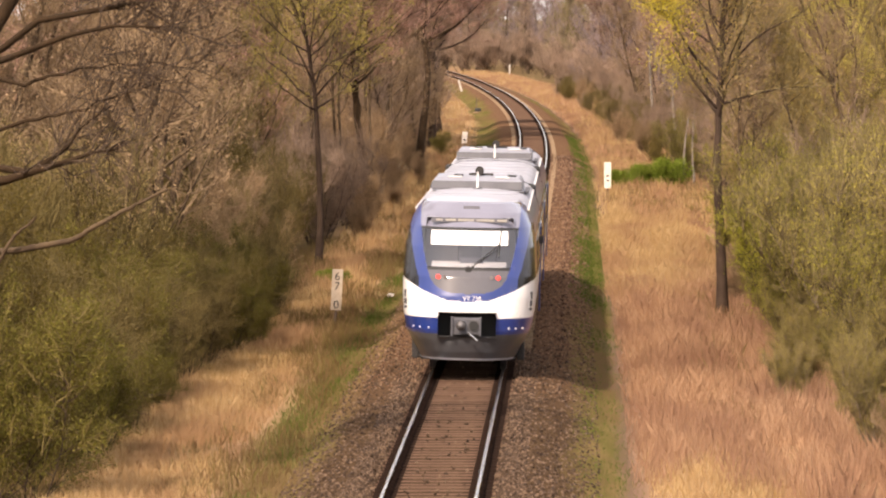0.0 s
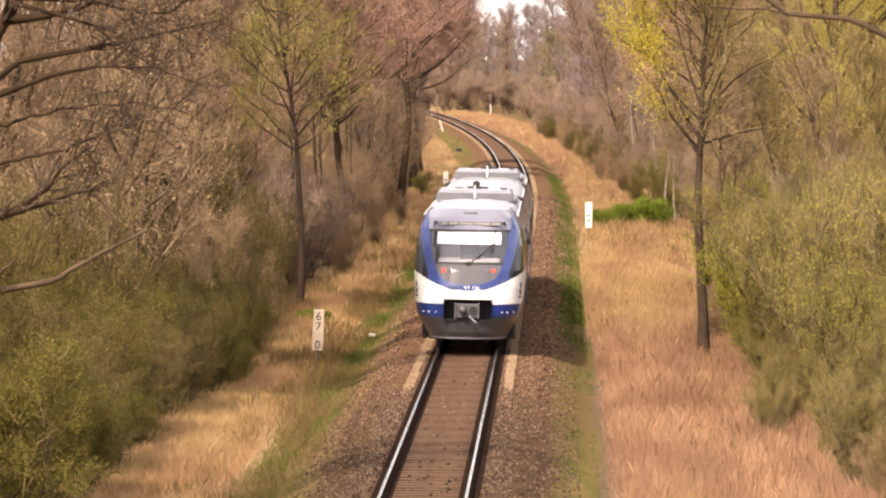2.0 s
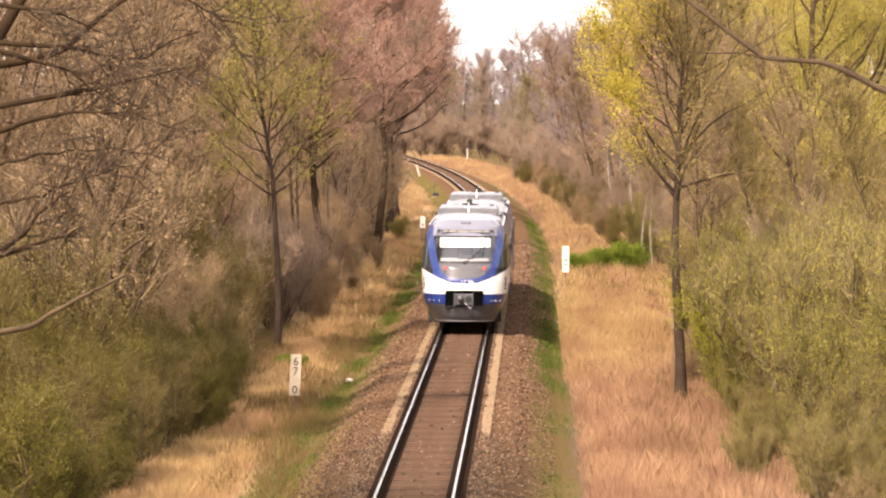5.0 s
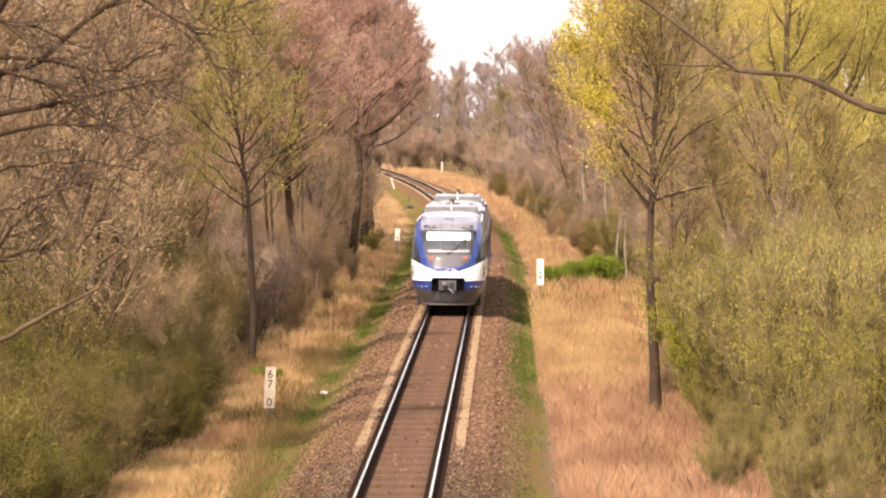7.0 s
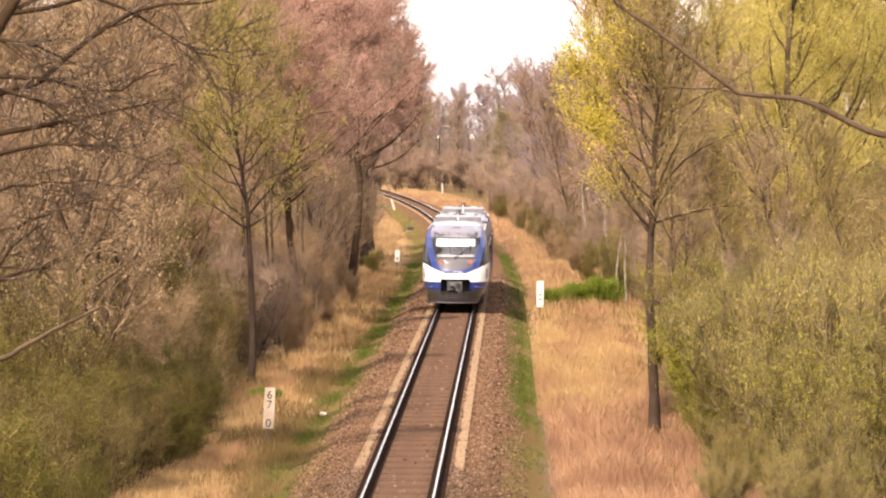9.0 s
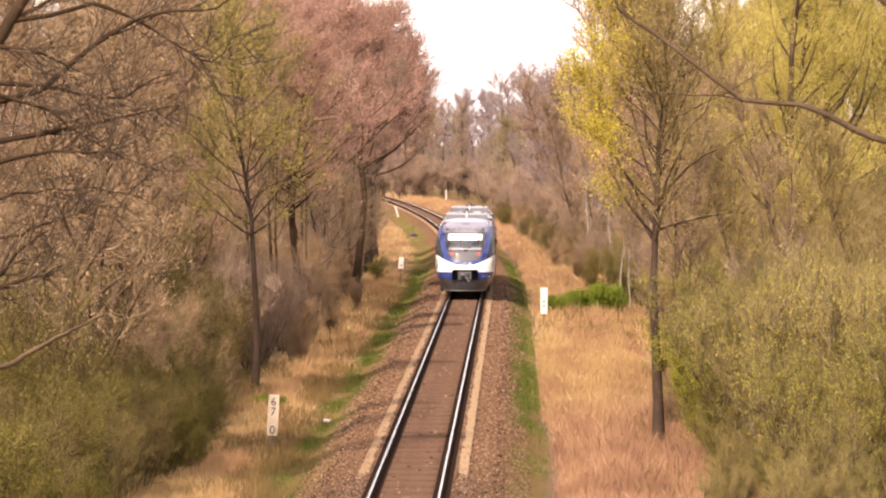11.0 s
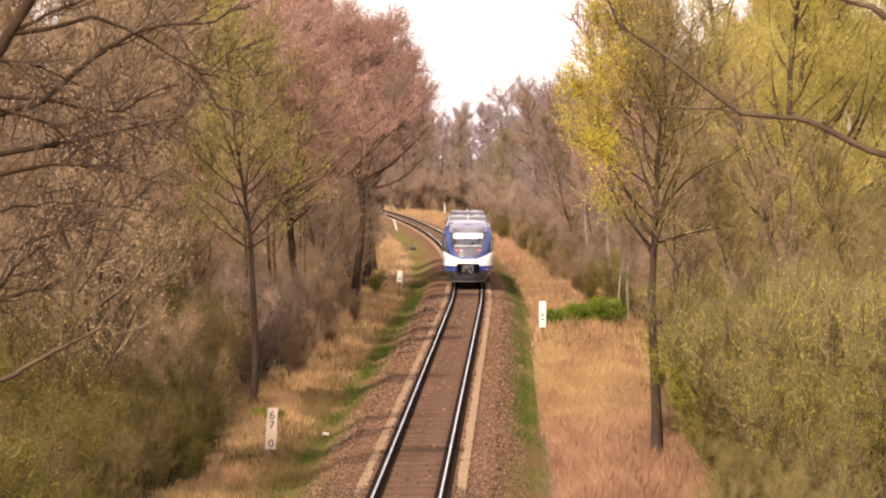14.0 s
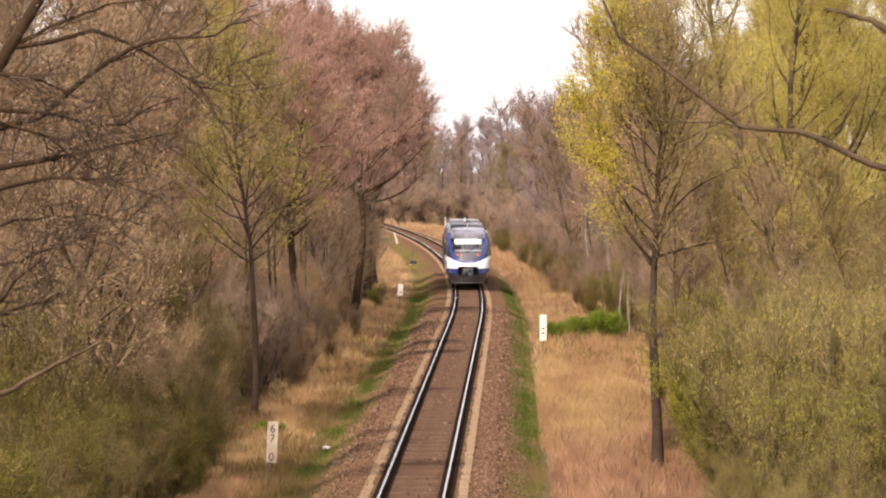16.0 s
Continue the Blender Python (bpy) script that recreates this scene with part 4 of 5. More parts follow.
    for d, u, k, kind in ((268, 7.6, 0.34, "thicket"), (283, 6.3, 0.26, "shrub_olive"), (291, 7.7, 0.45, "thicket"), (304, 7.0, 0.4, "shrub_brown"), (318, 5.8, 0.22, "shrub_brown"),
                          (327, 7.3, 0.5, "thicket"), (341, 6.6, 0.4, "shrub_olive"), (356, 7.4, 0.55, "thicket"), (372, 6.2, 0.35, "shrub_brown"), (389, 7.2, 0.5, "thicket"),
                          (404, 6.2, 0.4, "shrub_brown"), (425, 7.6, 0.6, "thicket"), (450, 6.6, 0.4, "shrub_olive"), (480, 8.0, 0.6, "thicket"),
                          (117, 9.4, 0.4, "willow_b"), (119, 8.3, 0.36, "willow"), (118, 10.3, 0.45, "willow"), (121, 7.3, 0.3, "shrub_brown"), (110, -6.7, 0.42, "shrub_brown"), (116, -6.4, 0.36, "shrub_dark"), (124, -6.5, 0.45, "shrub_brown"), (131, -6.6, 0.5, "shrub_olive"), (140, -6.7, 0.45, "shrub_brown"), (104, -7.0, 0.45, "shrub_olive"), (126, 7.6, 0.35, "willow_b"), (133, 7.4, 0.4, "willow")):
        plant(kind, track_x(d) + u, d, k, d * 47 % 360)
    for i in range(22):
        d = 292 + 9 * i + rng.uniform(-4, 4)
        plant(rng.choice(["thicket", "thicket_tan", "shrub_brown", "shrub_olive"]), track_x(d) + rng.uniform(5.2, 7.6), d, rng.uniform(0.2, 0.48), rng.uniform(0, 360))
    for d, u, k in ((196, -5.4, 0.3), (209, -5.7, 0.4), (226, -5.2, 0.28), (238, -5.6, 0.4), (256, -5.0, 0.3), (273, -5.9, 0.4)):
        plant("thicket_tan", track_x(d) + u, d, k, d * 59 % 360)
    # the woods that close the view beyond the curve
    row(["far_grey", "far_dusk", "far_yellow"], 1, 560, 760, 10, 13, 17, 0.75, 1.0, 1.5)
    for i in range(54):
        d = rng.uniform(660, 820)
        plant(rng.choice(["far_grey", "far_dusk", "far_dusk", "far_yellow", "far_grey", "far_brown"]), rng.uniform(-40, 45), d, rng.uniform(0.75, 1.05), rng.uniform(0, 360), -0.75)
    for i in range(36):
        d = rng.uniform(640, 700)
        plant("far_thicket", rng.uniform(-36, 40), d, rng.uniform(0.7, 1.0), rng.uniform(0, 360), -0.75)

    # single trees that stand out
    plant("alder", 5.75, 148, 1.0, 0)
    for x, d, k in ((7.1, 145, 0.85), (7.1, 141, 0.7), (7.6, 150, 0.95), (7.0, 134, 0.5), (7.6, 137, 0.8), (8.2, 156, 0.95)):
        plant("sallow", x, d, k, d * 83 % 360)
    for x, d, k in ((6.4, 155, 0.36), (6.8, 161, 0.42)):
        plant("thicket_tan", x, d, k, d * 19 % 360)
    for x, d, k, kind in ((6.0, 117, 0.26, "willow_b"), (7.0, 104, 0.42, "willow_b"), (7.5, 99, 0.4, "shrub_brown"), (6.9, 111, 0.36, "willow_b"), (7.6, 106, 0.42, "willow"), (6.4, 121, 0.3, "willow_b"), (7.9, 113, 0.5, "willow_b"), (7.3, 101, 0.3, "thicket_tan")):
        plant(kind, x, d, k, d * 13 % 360)
    plant("pole", 7.2, 165, 0.8, 60)
    plant("pole", 7.5, 167, 0.7, 160)
    for x, d, k in ((12.0, 176, 1.0), (10.0, 180, 0.85), (13.6, 184, 1.05), (9.4, 190, 0.95)):
        plant("vase_shrub", x, d, k, d * 23 % 360)
    for d, u, k in ((199, -7.2, 1.0), (207, -6.3, 0.85), (216, -6.9, 1.0), (224, -6.1, 0.9), (233, -6.8, 1.05), (243, -6.0, 0.95), (252, -6.6, 1.0), (312, -5.6, 1.0), (322, -6.2, 1.1)):
        plant("pole", track_x(d) + u, d, k, d * 37 % 360)
    for d, u, k in ((205, 12.0, 1.1), (218, 14.0, 1.15), (232, 12.2, 1.05), (246, 13.6, 1.15), (262, 11.8, 1.05), (280, 12.6, 1.1)):
        plant("brown", track_x(d) + u, d, k, d * 53 % 360)
    for d, u, k in ((186, 11.0, 1.15), (196, 15.5, 1.25), (210, 16.5, 1.3)):
        plant("yellow", track_x(d) + u, d, k, d * 71 % 360)
    for d, u, k in ((228, 9.8, 1.2), (250, 9.4, 1.15), (274, 9.2, 1.18), (300, 9.6, 1.24), (330, 9.8, 1.2)):
        plant("pink_b" if d > 240 else "brown", track_x(d) + u, d, k, d * 29 % 360)
    plant("yellow", 10.8, 202, 1.3, 77)
    plant("yellow", -9.6, 204, 0.95, 200)
    for i in range(16):
        plant("far_thicket", -24 + 2.4 * i, 632 + 9 * math.sin(i * 2.1), 0.8, i * 77 % 360, -0.75)
    for x, d, k in ((-9.9, 129, 1.15), (-10.7, 150, 1.2), (-9.4, 141, 1.0), (-12.0, 165, 1.2)):
        plant("brown", x, d, k, d * 31 % 360)
    plant("olive_tree", -6.1, 178, 1.0, 0)
    for x, d, k in ((-4.3, 269, 1.02), (-4.7, 281, 1.0), (-5.45, 226, 0.95), (-5.3, 215, 0.85), (-5.4, 247, 0.98)):
        plant("dark_trunk", x, d, k, d * 97 % 360)
    plant("pink_round", -4.3, 318, 1.14, 20)
    plant("pink", -6.6, 312, 1.0, 140)
    plant("pink_round", -5.4, 330, 1.2, 250)
    plant("pink_round", -7.4, 306, 1.1, 100)
    plant("pink_round", -4.4, 352, 1.08, 310)
    for x, d, k in ((-9.2, 352, 0.9), (-11.5, 372, 1.0), (-8.6, 392, 0.95), (-12.4, 415, 1.05)):
        plant("far_pink", x, d, k, d * 41 % 360)
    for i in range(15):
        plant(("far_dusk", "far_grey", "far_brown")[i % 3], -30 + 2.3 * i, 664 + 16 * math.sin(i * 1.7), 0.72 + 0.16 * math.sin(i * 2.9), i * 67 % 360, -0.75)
    plant("ochre", -8.9, 190, 1.25, 15)
    plant("ochre", -10.4, 184, 1.2, 115)
    for x, d, k in ((-9.3, 136, 1.05), (-8.9, 155, 1.0)):
        plant("brown", x, d, k, d * 43 % 360)
    for x, d, k in ((11.2, 168, 0.8), (8.9, 174, 0.7)):
        plant("brown", x, d, k, d * 61 % 360)
    plant("birch", 9.1, 338, 1.0, 30)
    lean = plant("birch", 8.0, 253, 0.6, 30)
    lean.matrix_basis = lean.matrix_basis @ pose(0, 0, 0, 0, 11, 0)
    lean = plant("birch", 8.5, 252, 0.55, 50)
    lean.matrix_basis = lean.matrix_basis @ pose(0, 0, 0, 0, 7, 0)
    plant("green_bush", 5.1, 249, 0.8, 0)
    plant("green_bush", 7.3, 251, 1.25, 30)
    plant("green_bush", 6.1, 251, 1.0, 70)
    plant("willow", 8.4, 258, 0.55, 150)
    plant("willow", 9.4, 262, 0.65, 200)
    plant("shrub_olive", 7.6, 262, 0.3, 100)
    plant("green_bush", -5.0, 166, 0.42, 20)
    plant("green_bush", -5.5, 168, 0.4, 120)
    plant("shrub_dark", -3.6, 304, 0.32, 0)


wood_edge()


def overhanging_tree(name, label, base, tip, trunk_r, limbs, bark, twig_m, bud_m, seed, per_limb, per_sub, per_leaf, rough=0.12, subs=16, taper=0.85):
    """A tree at the edge of the view whose long limbs reach in. Limbs: start, end, thickness, sag."""
    rng = np.random.default_rng(seed)
    thing = tagged(new(name), label, "tree")
    drop = 0.4 - 0.00245 * base[1]
    base, tip = np.array(base, float), np.array(tip, float)
    trunk, twigs, leaves, boughs = Wood(), Wood(), [], []
    ts = np.linspace(0, 1, 10)[:, None]
    tp = base + (tip - base) * ts + np.sin(ts * 5) * np.array((0.12, 0.05, 0))
    trunk.tube(tp, [trunk_r * (1 - 0.6 * k / 9) for k in range(10)], 10)
    trunk.make("trunk", bark, thing)
    for a, b, r, sag, *bends in limbs:
        a, b = np.array(a, float) - (0, 0, drop), np.array(b, float) - (0, 0, drop)
        root = tp[np.argmin(np.abs(tp[:, 2] - a[2] + 0.4))]
        k = np.linspace(0, 1, 17)[:, None]
        line = a + (b - a) * k + np.array((0, 0, 1.0)) * (sag * np.sin(math.pi * k)) + np.cumsum(rng.normal(0, rough * 0.7, (17, 3)), axis=0)
        if bends:
            line[:, 2] = np.interp(line[:, 0], [x for x, z in bends[0]], [z - drop for x, z in bends[0]])
        line = np.concatenate([root[None], (root + line[0])[None] / 2 + np.array((0, 0, -0.05)), line])
        w = Wood()
        w.tube(line, [r * 1.3, r * 1.15] + [r * (1 - taper * i / 16) for i in range(17)], 7)
        w.make("limb", bark, thing)
        ln = float(np.linalg.norm(b - a))
        boughs.append((line[2:], ln))
        for _ in range(subs):
            p, way = along(line[2:], rng.uniform(0.15, 0.95))
            sub = bough(rng, p, unit(way + rng.normal(0, 0.5, 3)), ln * rng.uniform(0.2, 0.45), 0.05, 0.2, 6)
            own = twigs if subs > 8 else Wood()
            own.tube(sub, [r * 0.3, r * 0.26, r * 0.2, r * 0.15, r * 0.1, r * 0.05], 5)
            if subs <= 8:
                own.make("branch", bark, thing)
            boughs.append((sub, ln * 0.3))
    sprays(rng, twigs, boughs, per_limb, per_sub, 0.8, 0.4, 0.1, 0.006, leaves, per_leaf, 0.04, 0.1)
    twigs.make("twig_work", twig_m, thing)
    if leaves:
        leaf_mesh(rng, leaves, 0.02, bud_m, thing, "budding")
    return thing


overhanging_tree("oak_tree", "old bare tree with long dark limbs over the verge", (-14.2, 97, -0.9), (-5.6, 97, 12.5), 0.2, [
    ((-8.7, 95, 4.75), (-6.7, 95, 5.3), 0.085, 0, [(-8.7, 4.75), (-7.64, 5.07), (-7.1, 5.25), (-6.7, 5.3)]),
    ((-8.2, 95.3, 4.9), (-6.6, 95.3, 6.2), 0.065, 0, [(-8.2, 4.9), (-7.57, 5.34), (-7.35, 5.68), (-6.6, 6.2)]),
    ((-8.2, 96, 7.5), (-4.7, 96, 8.2), 0.06, 0, [(-8.2, 7.5), (-6.5, 7.8), (-4.7, 8.2)]),
    ((-8.2, 96, 8.63), (-4.6, 96, 8.8), 0.055, 0, [(-8.2, 8.63), (-6.8, 8.53), (-6.1, 8.34), (-5.5, 8.34), (-5.15, 8.63), (-4.6, 8.8)]),
    ((-8.15, 95.5, 8.5), (-5.5, 95.5, 7.26), 0.05, 0, [(-8.15, 8.5), (-6.8, 8.14), (-6.5, 7.85), (-5.5, 7.26)]),
    ((-8.1, 95, 7.05), (-6.0, 95, 7.4), 0.055, 0, [(-8.1, 7.05), (-7.5, 7.27), (-6.75, 7.42), (-6.0, 7.4)]),
    ((-7.05, 96.5, 8.44), (-3.2, 96.5, 10.2), 0.06, 0, [(-7.05, 8.44), (-6.17, 9.22), (-5.38, 9.72), (-4.8, 9.86), (-4.0, 9.87), (-3.7, 10.1), (-3.2, 10.2)]),
    ((-8.2, 96.2, 9.3), (-5.7, 96.2, 8.55), 0.05, 0, [(-8.2, 9.3), (-7.0, 9.12), (-6.4, 8.83), (-5.7, 8.55)]),
    ((-6.1, 97, 10.0), (-3.7, 97, 8.9), 0.04, 0, [(-6.1, 10.0), (-5.4, 9.73), (-4.3, 9.03), (-3.7, 8.9)]),
    ((-8.3, 96, 6.4), (-5.4, 96, 6.9), 0.035, 0.15), ((-8.3, 95.5, 5.8), (-5.9, 95, 6.4), 0.035, 0.1), ((-7.6, 97, 9.7), (-4.8, 97, 10.6), 0.045, 0.1)],
    M_BARK_OAK, M_TWIG_DARK, M_BUD_BROWN, 41, 4, 5, 1, 0.05, 10)
overhanging_tree("dead_tree", "leaning dead tree with a bleached broken branch", (-9.15, 93, -0.9), (-9.05, 93, 5.6), 0.09, [
    ((-7.3, 92, 3.85), (-5.65, 91.5, 4.72), 0.05, 0.03), ((-8.6, 92.5, 3.3), (-7.8, 92, 4.3), 0.04, 0.15)], M_BARK, M_TWIG, M_BUD_PALE, 42, 0, 0, 0, 0.02, 1, 0.5)
overhanging_tree("bare_tree", "tall bare tree reaching over the line with one long crooked limb", (6.6, 61, -0.9), (5.9, 60, 10.5), 0.2, [
    ((4.85, 60, 7.69), (1.7, 60, 9.53), 0.04, 0, [(1.7, 9.6), (1.78, 9.36), (1.92, 9.09), (2.35, 8.82), (2.71, 8.54), (3.22, 8.15), (3.5, 8.12), (3.94, 8.09), (4.37, 7.87), (4.6, 7.75), (4.85, 7.69)]),
    ((4.9, 60, 9.16), (4.2, 60, 9.5), 0.045, 0.02)],
    M_BARK, M_TWIG_DARK, M_BUD_BROWN, 43, 0, 0, 0, 0.02, 2, 0.6)


# ---- signs and small things by the line ----
M_SIGN = surface("white_enamel", (0.78, 0.74, 0.68), (0.66, 0.6, 0.52), rough=0.45, coarse=4, fine=30, bump=0.05, dirt=(0.3, 0.22, 0.14), dirt_amount=0.1)
M_BLACK = surface("black_paint", (0.02, 0.02, 0.02), rough=0.5, bump=0)
M_POST = surface("weathered_post", (0.13, 0.085, 0.06), (0.07, 0.05, 0.04), rough=0.85)
M_CONCRETE = surface("pale_concrete", (0.5, 0.46, 0.4), (0.36, 0.32, 0.27), rough=0.9)


def letters(text, size, material, parent, m, name="digit"):
    cu = bpy.data.curves.new(name, "FONT")
    cu.body, cu.size, cu.extrude = text, size, 0.002
    cu.align_x, cu.align_y = "CENTER", "CENTER"
    cu.materials.append(material)
    ob = new(name, cu)
    ob.parent = parent
    ob.matrix_local = m
    return ob


M_SIGN_OLD = surface("yellowed_enamel", (0.46, 0.38, 0.3), (0.36, 0.29, 0.22), rough=0.5, coarse=4, fine=30, bump=0.05, dirt=(0.25, 0.18, 0.11), dirt_amount=0.12)


def km_board(x, d, wide, tall, low, digits, label, tilt=0.0, bars=0, face=None):
    x, d, k = site(x, d)
    wide, tall, low = wide * k, tall * k, low * k
    z = ground_z(x - rail_x(d), d)
    thing = tagged(new("kilometre_board"), label, "sign", "boards along the line")
    thing.matrix_basis = pose(x, d, z, 0, tilt, 0)
    part("post", rod(0.035, low + tall * 0.8 + 0.2, (0, 0.045, (low + tall * 0.8) / 2 - 0.1)), M_POST, thing)
    board = part("board", box(wide, 0.03, tall, (0, 0, low + tall / 2), 0.008), face or M_SIGN, thing)
    for text, h, size in digits:
        letters(text, size, M_BLACK, board, pose(0, -0.0185, low + tall * h, 90, 0, 0))
    for k in range(bars):
        part("marking", box(wide * 0.4, 0.006, 0.07, (0, -0.017, low + tall * (0.3 + 0.17 * k))), M_BLACK, board)
    return thing


km_board(-4.5, 144.0, 0.28, 1.07, 0.52, [("6", 0.82, 0.3), ("7", 0.58, 0.3), ("0", 0.13, 0.3)], "white kilometre board with the black digits 6 7 0", 3, 0, M_SIGN_OLD)
km_board(4.36, 241.0, 0.3, 1.13, 0.32, [], "white hectometre board with worn black markings", 0, 2)
km_board(-2.33, 295, 0.28, 0.62, 0.85, [], "small white line board on a brown post", 3, 1)


def white_post(x, d, tall, tilt, label):
    thing = tagged(new("marker_post"), label, "post", "marker posts")
    x, d, k = site(x, d)
    tall *= k
    thing.matrix_basis = pose(x, d, ground_z(x - rail_x(d), d), 0, tilt, 0)
    part("shaft", box(0.2, 0.16, tall + 0.2, (0, 0, tall / 2 - 0.1), 0.02), M_CONCRETE, thing)
    part("cap", box(0.17, 0.13, 0.05, (0, 0, tall + 0.02), 0.02), M_SIGN, thing)


white_post(-4.05, 493, 1.0, -16, "leaning white marker post in the gravel")
white_post(0.25, 601, 1.3, 0, "upright white marker post in dry grass")
white_post(9.6, 372, 1.6, 0, "thin white marker post among shrubs")


def track_box():
    thing = tagged(new("junction_box"), "low dark trackside box on a pale concrete base", "box")
    x, d, k = site(-2.2, 412)
    thing.matrix_basis = pose(x, d, ground_z(x - rail_x(d), d))
    part("base", box(0.7, 0.6, 0.1, (0, 0, 0.04), 0.02), M_SLEEPER_END, thing)
    part("cabinet", box(0.5, 0.4, 0.28, (0, 0, 0.25), 0.05), M_BLACK, thing)
    part("cable_pipe", rod(0.03, 0.9, (-0.1, 0, 0.8)), M_POST, thing)


track_box()


def fallen_branch():
    thing = Wood()
    thing.tube([(-8.3, 103, -0.75), (-7.8, 103.3, -0.2), (-7.3, 103.5, 0.12), (-6.8, 103.8, 0.3), (-6.35, 104, 0.28)], [0.035, 0.03, 0.024, 0.018, 0.008], 6)
    thing.tube([(-7.3, 103.5, 0.12), (-7.0, 103.3, 0.0), (-6.75, 103.2, -0.02)], [0.016, 0.012, 0.005], 5)
    tagged(thing.make("fallen_branch", M_BARK_DARK, None), "bent dead branch sticking out of the grass", "branch")


fallen_branch()


def litter():
    rng = random.Random(3)
    bm = bmesh.new()
    bmesh.ops.create_icosphere(bm, subdivisions=2, radius=0.1)
    for v in bm.verts:
        v.co = Vector((v.co.x * 1.1, v.co.y, v.co.z * 0.6)) * rng.uniform(0.6, 1.15)
    ob = part("crumpled_paper", bm, M_SIGN)
    ob.location = (-3.35, 158.5, ground_z(-3.35 - rail_x(158.5), 158.5) + 0.09)
    tagged(ob, "crumpled white litter lying in the grass", "litter")


litter()
# ---- the train: three-car diesel railcar ----
M_BLUE = surface("blue_gloss_paint", (0.013, 0.034, 0.175), (0.011, 0.028, 0.145), rough=0.3, coarse=1.5, fine=12, bump=0, dirt=(0.12, 0.1, 0.1), dirt_amount=0.05, coat=0.5)
M_WHITE = surface("white_gloss_paint", (0.82, 0.8, 0.78), (0.74, 0.71, 0.68), rough=0.3, coarse=1.5, fine=12, bump=0, dirt=(0.45, 0.38, 0.3), dirt_amount=0.05, coat=0.4)
M_SKIRT = surface("grey_skirt_paint", (0.06, 0.06, 0.066), (0.045, 0.045, 0.05), rough=0.3, coarse=2, fine=15, bump=0, dirt=(0.1, 0.085, 0.075), dirt_amount=0.08, coat=0.3)
M_ROOF = surface("light_grey_roof_paint", (0.36, 0.365, 0.41), (0.27, 0.27, 0.3), rough=0.5, coarse=1.2, fine=14, bump=0.05, dirt=(0.25, 0.21, 0.18), dirt_amount=0.12)
M_UNIT = surface("grey_roof_unit_paint", (0.27, 0.28, 0.32), (0.21, 0.215, 0.245), rough=0.5, coarse=1.5, fine=14, bump=0.05, dirt=(0.2, 0.17, 0.15), dirt_amount=0.12)
M_UNIT_FRONT = surface("shaded_grey_louvre", (0.085, 0.085, 0.095), (0.06, 0.06, 0.07), rough=0.6)


def clear_glass(name, tint, gloss):
    m = bpy.data.materials.new(name)
    nodes, links = nodes_of(m)
    see, shine, mix = nodes.new("ShaderNodeBsdfTransparent"), nodes.new("ShaderNodeBsdfGlossy"), nodes.new("ShaderNodeMixShader")
    see.inputs[0].default_value = (*tint, 1)
    shine.inputs["Roughness"].default_value = 0.05
    mix.inputs[0].default_value = gloss
    links.new(see.outputs[0], mix.inputs[1])
    links.new(shine.outputs[0], mix.inputs[2])
    links.new(mix.outputs[0], nodes["Material Output"].inputs[0])
    return m


M_GLASS = clear_glass("windscreen_glass", (0.88, 0.88, 0.9), 0.17)
M_CAB = surface("cab_lining", (0.42, 0.41, 0.41), (0.34, 0.33, 0.335), rough=0.7)
M_DESK = surface("pale_desk_plastic", (0.66, 0.64, 0.62), (0.52, 0.5, 0.49), rough=0.5)
M_SEAT = surface("dark_seat_cloth", (0.06, 0.06, 0.075), rough=0.9)
M_GLASS_DARK = surface("black_tinted_glass", (0.02, 0.02, 0.022), (0.014, 0.014, 0.016), rough=0.12, coarse=1, fine=5, bump=0, coat=0.0, spec=0.3)
M_PANEL = surface("display_panel_glass", (0.19, 0.19, 0.24), (0.15, 0.15, 0.19), rough=0.15, coarse=0.9, fine=6, bump=0, coat=0.4)
M_LAMP_PANEL = surface("dark_lamp_panel", (0.09, 0.085, 0.09), (0.07, 0.065, 0.07), rough=0.15, coarse=1, fine=6, bump=0, coat=0.8)
M_BLIND = surface("white_sun_blind", (0.85, 0.84, 0.82), (0.8, 0.78, 0.76), rough=0.5, coarse=2, fine=10, bump=0, coat=0.5)
M_RUBBER = surface("black_rubber", (0.018, 0.018, 0.018), rough=0.7, bump=0.1)
M_IRON = surface("grey_cast_iron", (0.15, 0.145, 0.15), (0.09, 0.085, 0.085), rough=0.5, metal=0.6)
M_STEEL = surface("bright_steel", (0.7, 0.7, 0.68), rough=0.25, metal=1.0)
M_UNDER = surface("dark_underframe", (0.03, 0.026, 0.024), (0.02, 0.018, 0.017), rough=0.8)
M_DISPLAY = surface("faded_amber_display", (0.24, 0.22, 0.17), (0.19, 0.17, 0.15), rough=0.5, fine=25, bump=0)
M_TAIL = glow("red_tail_light", (1.0, 0.06, 0.05), 0.55)
M_CLEAR = surface("clear_lamp_glass", (0.2, 0.18, 0.18), (0.15, 0.13, 0.13), rough=0.1, bump=0, coat=1.0)
TRAIN_LENGTH = 48.4
Z_STEPS = [0.28, 0.45, 0.72, 0.9, 1.2, 1.6, 2.0, 2.6, 3.0, 3.3, 3.5, 3.58]
HALF_WIDTH = [1.0, 1.08, 1.23, 1.32, 1.37, 1.4, 1.41, 1.38, 1.31, 1.19, 1.02, 0.84]
NOSE_BACK = [0.25, 0.14, 0.04, 0.0, 0.0, 0.07, 0.2, 0.6, 0.98, 1.3, 1.65, 2.0]


def half_width(z):
    return float(np.interp(z, Z_STEPS, HALF_WIDTH))


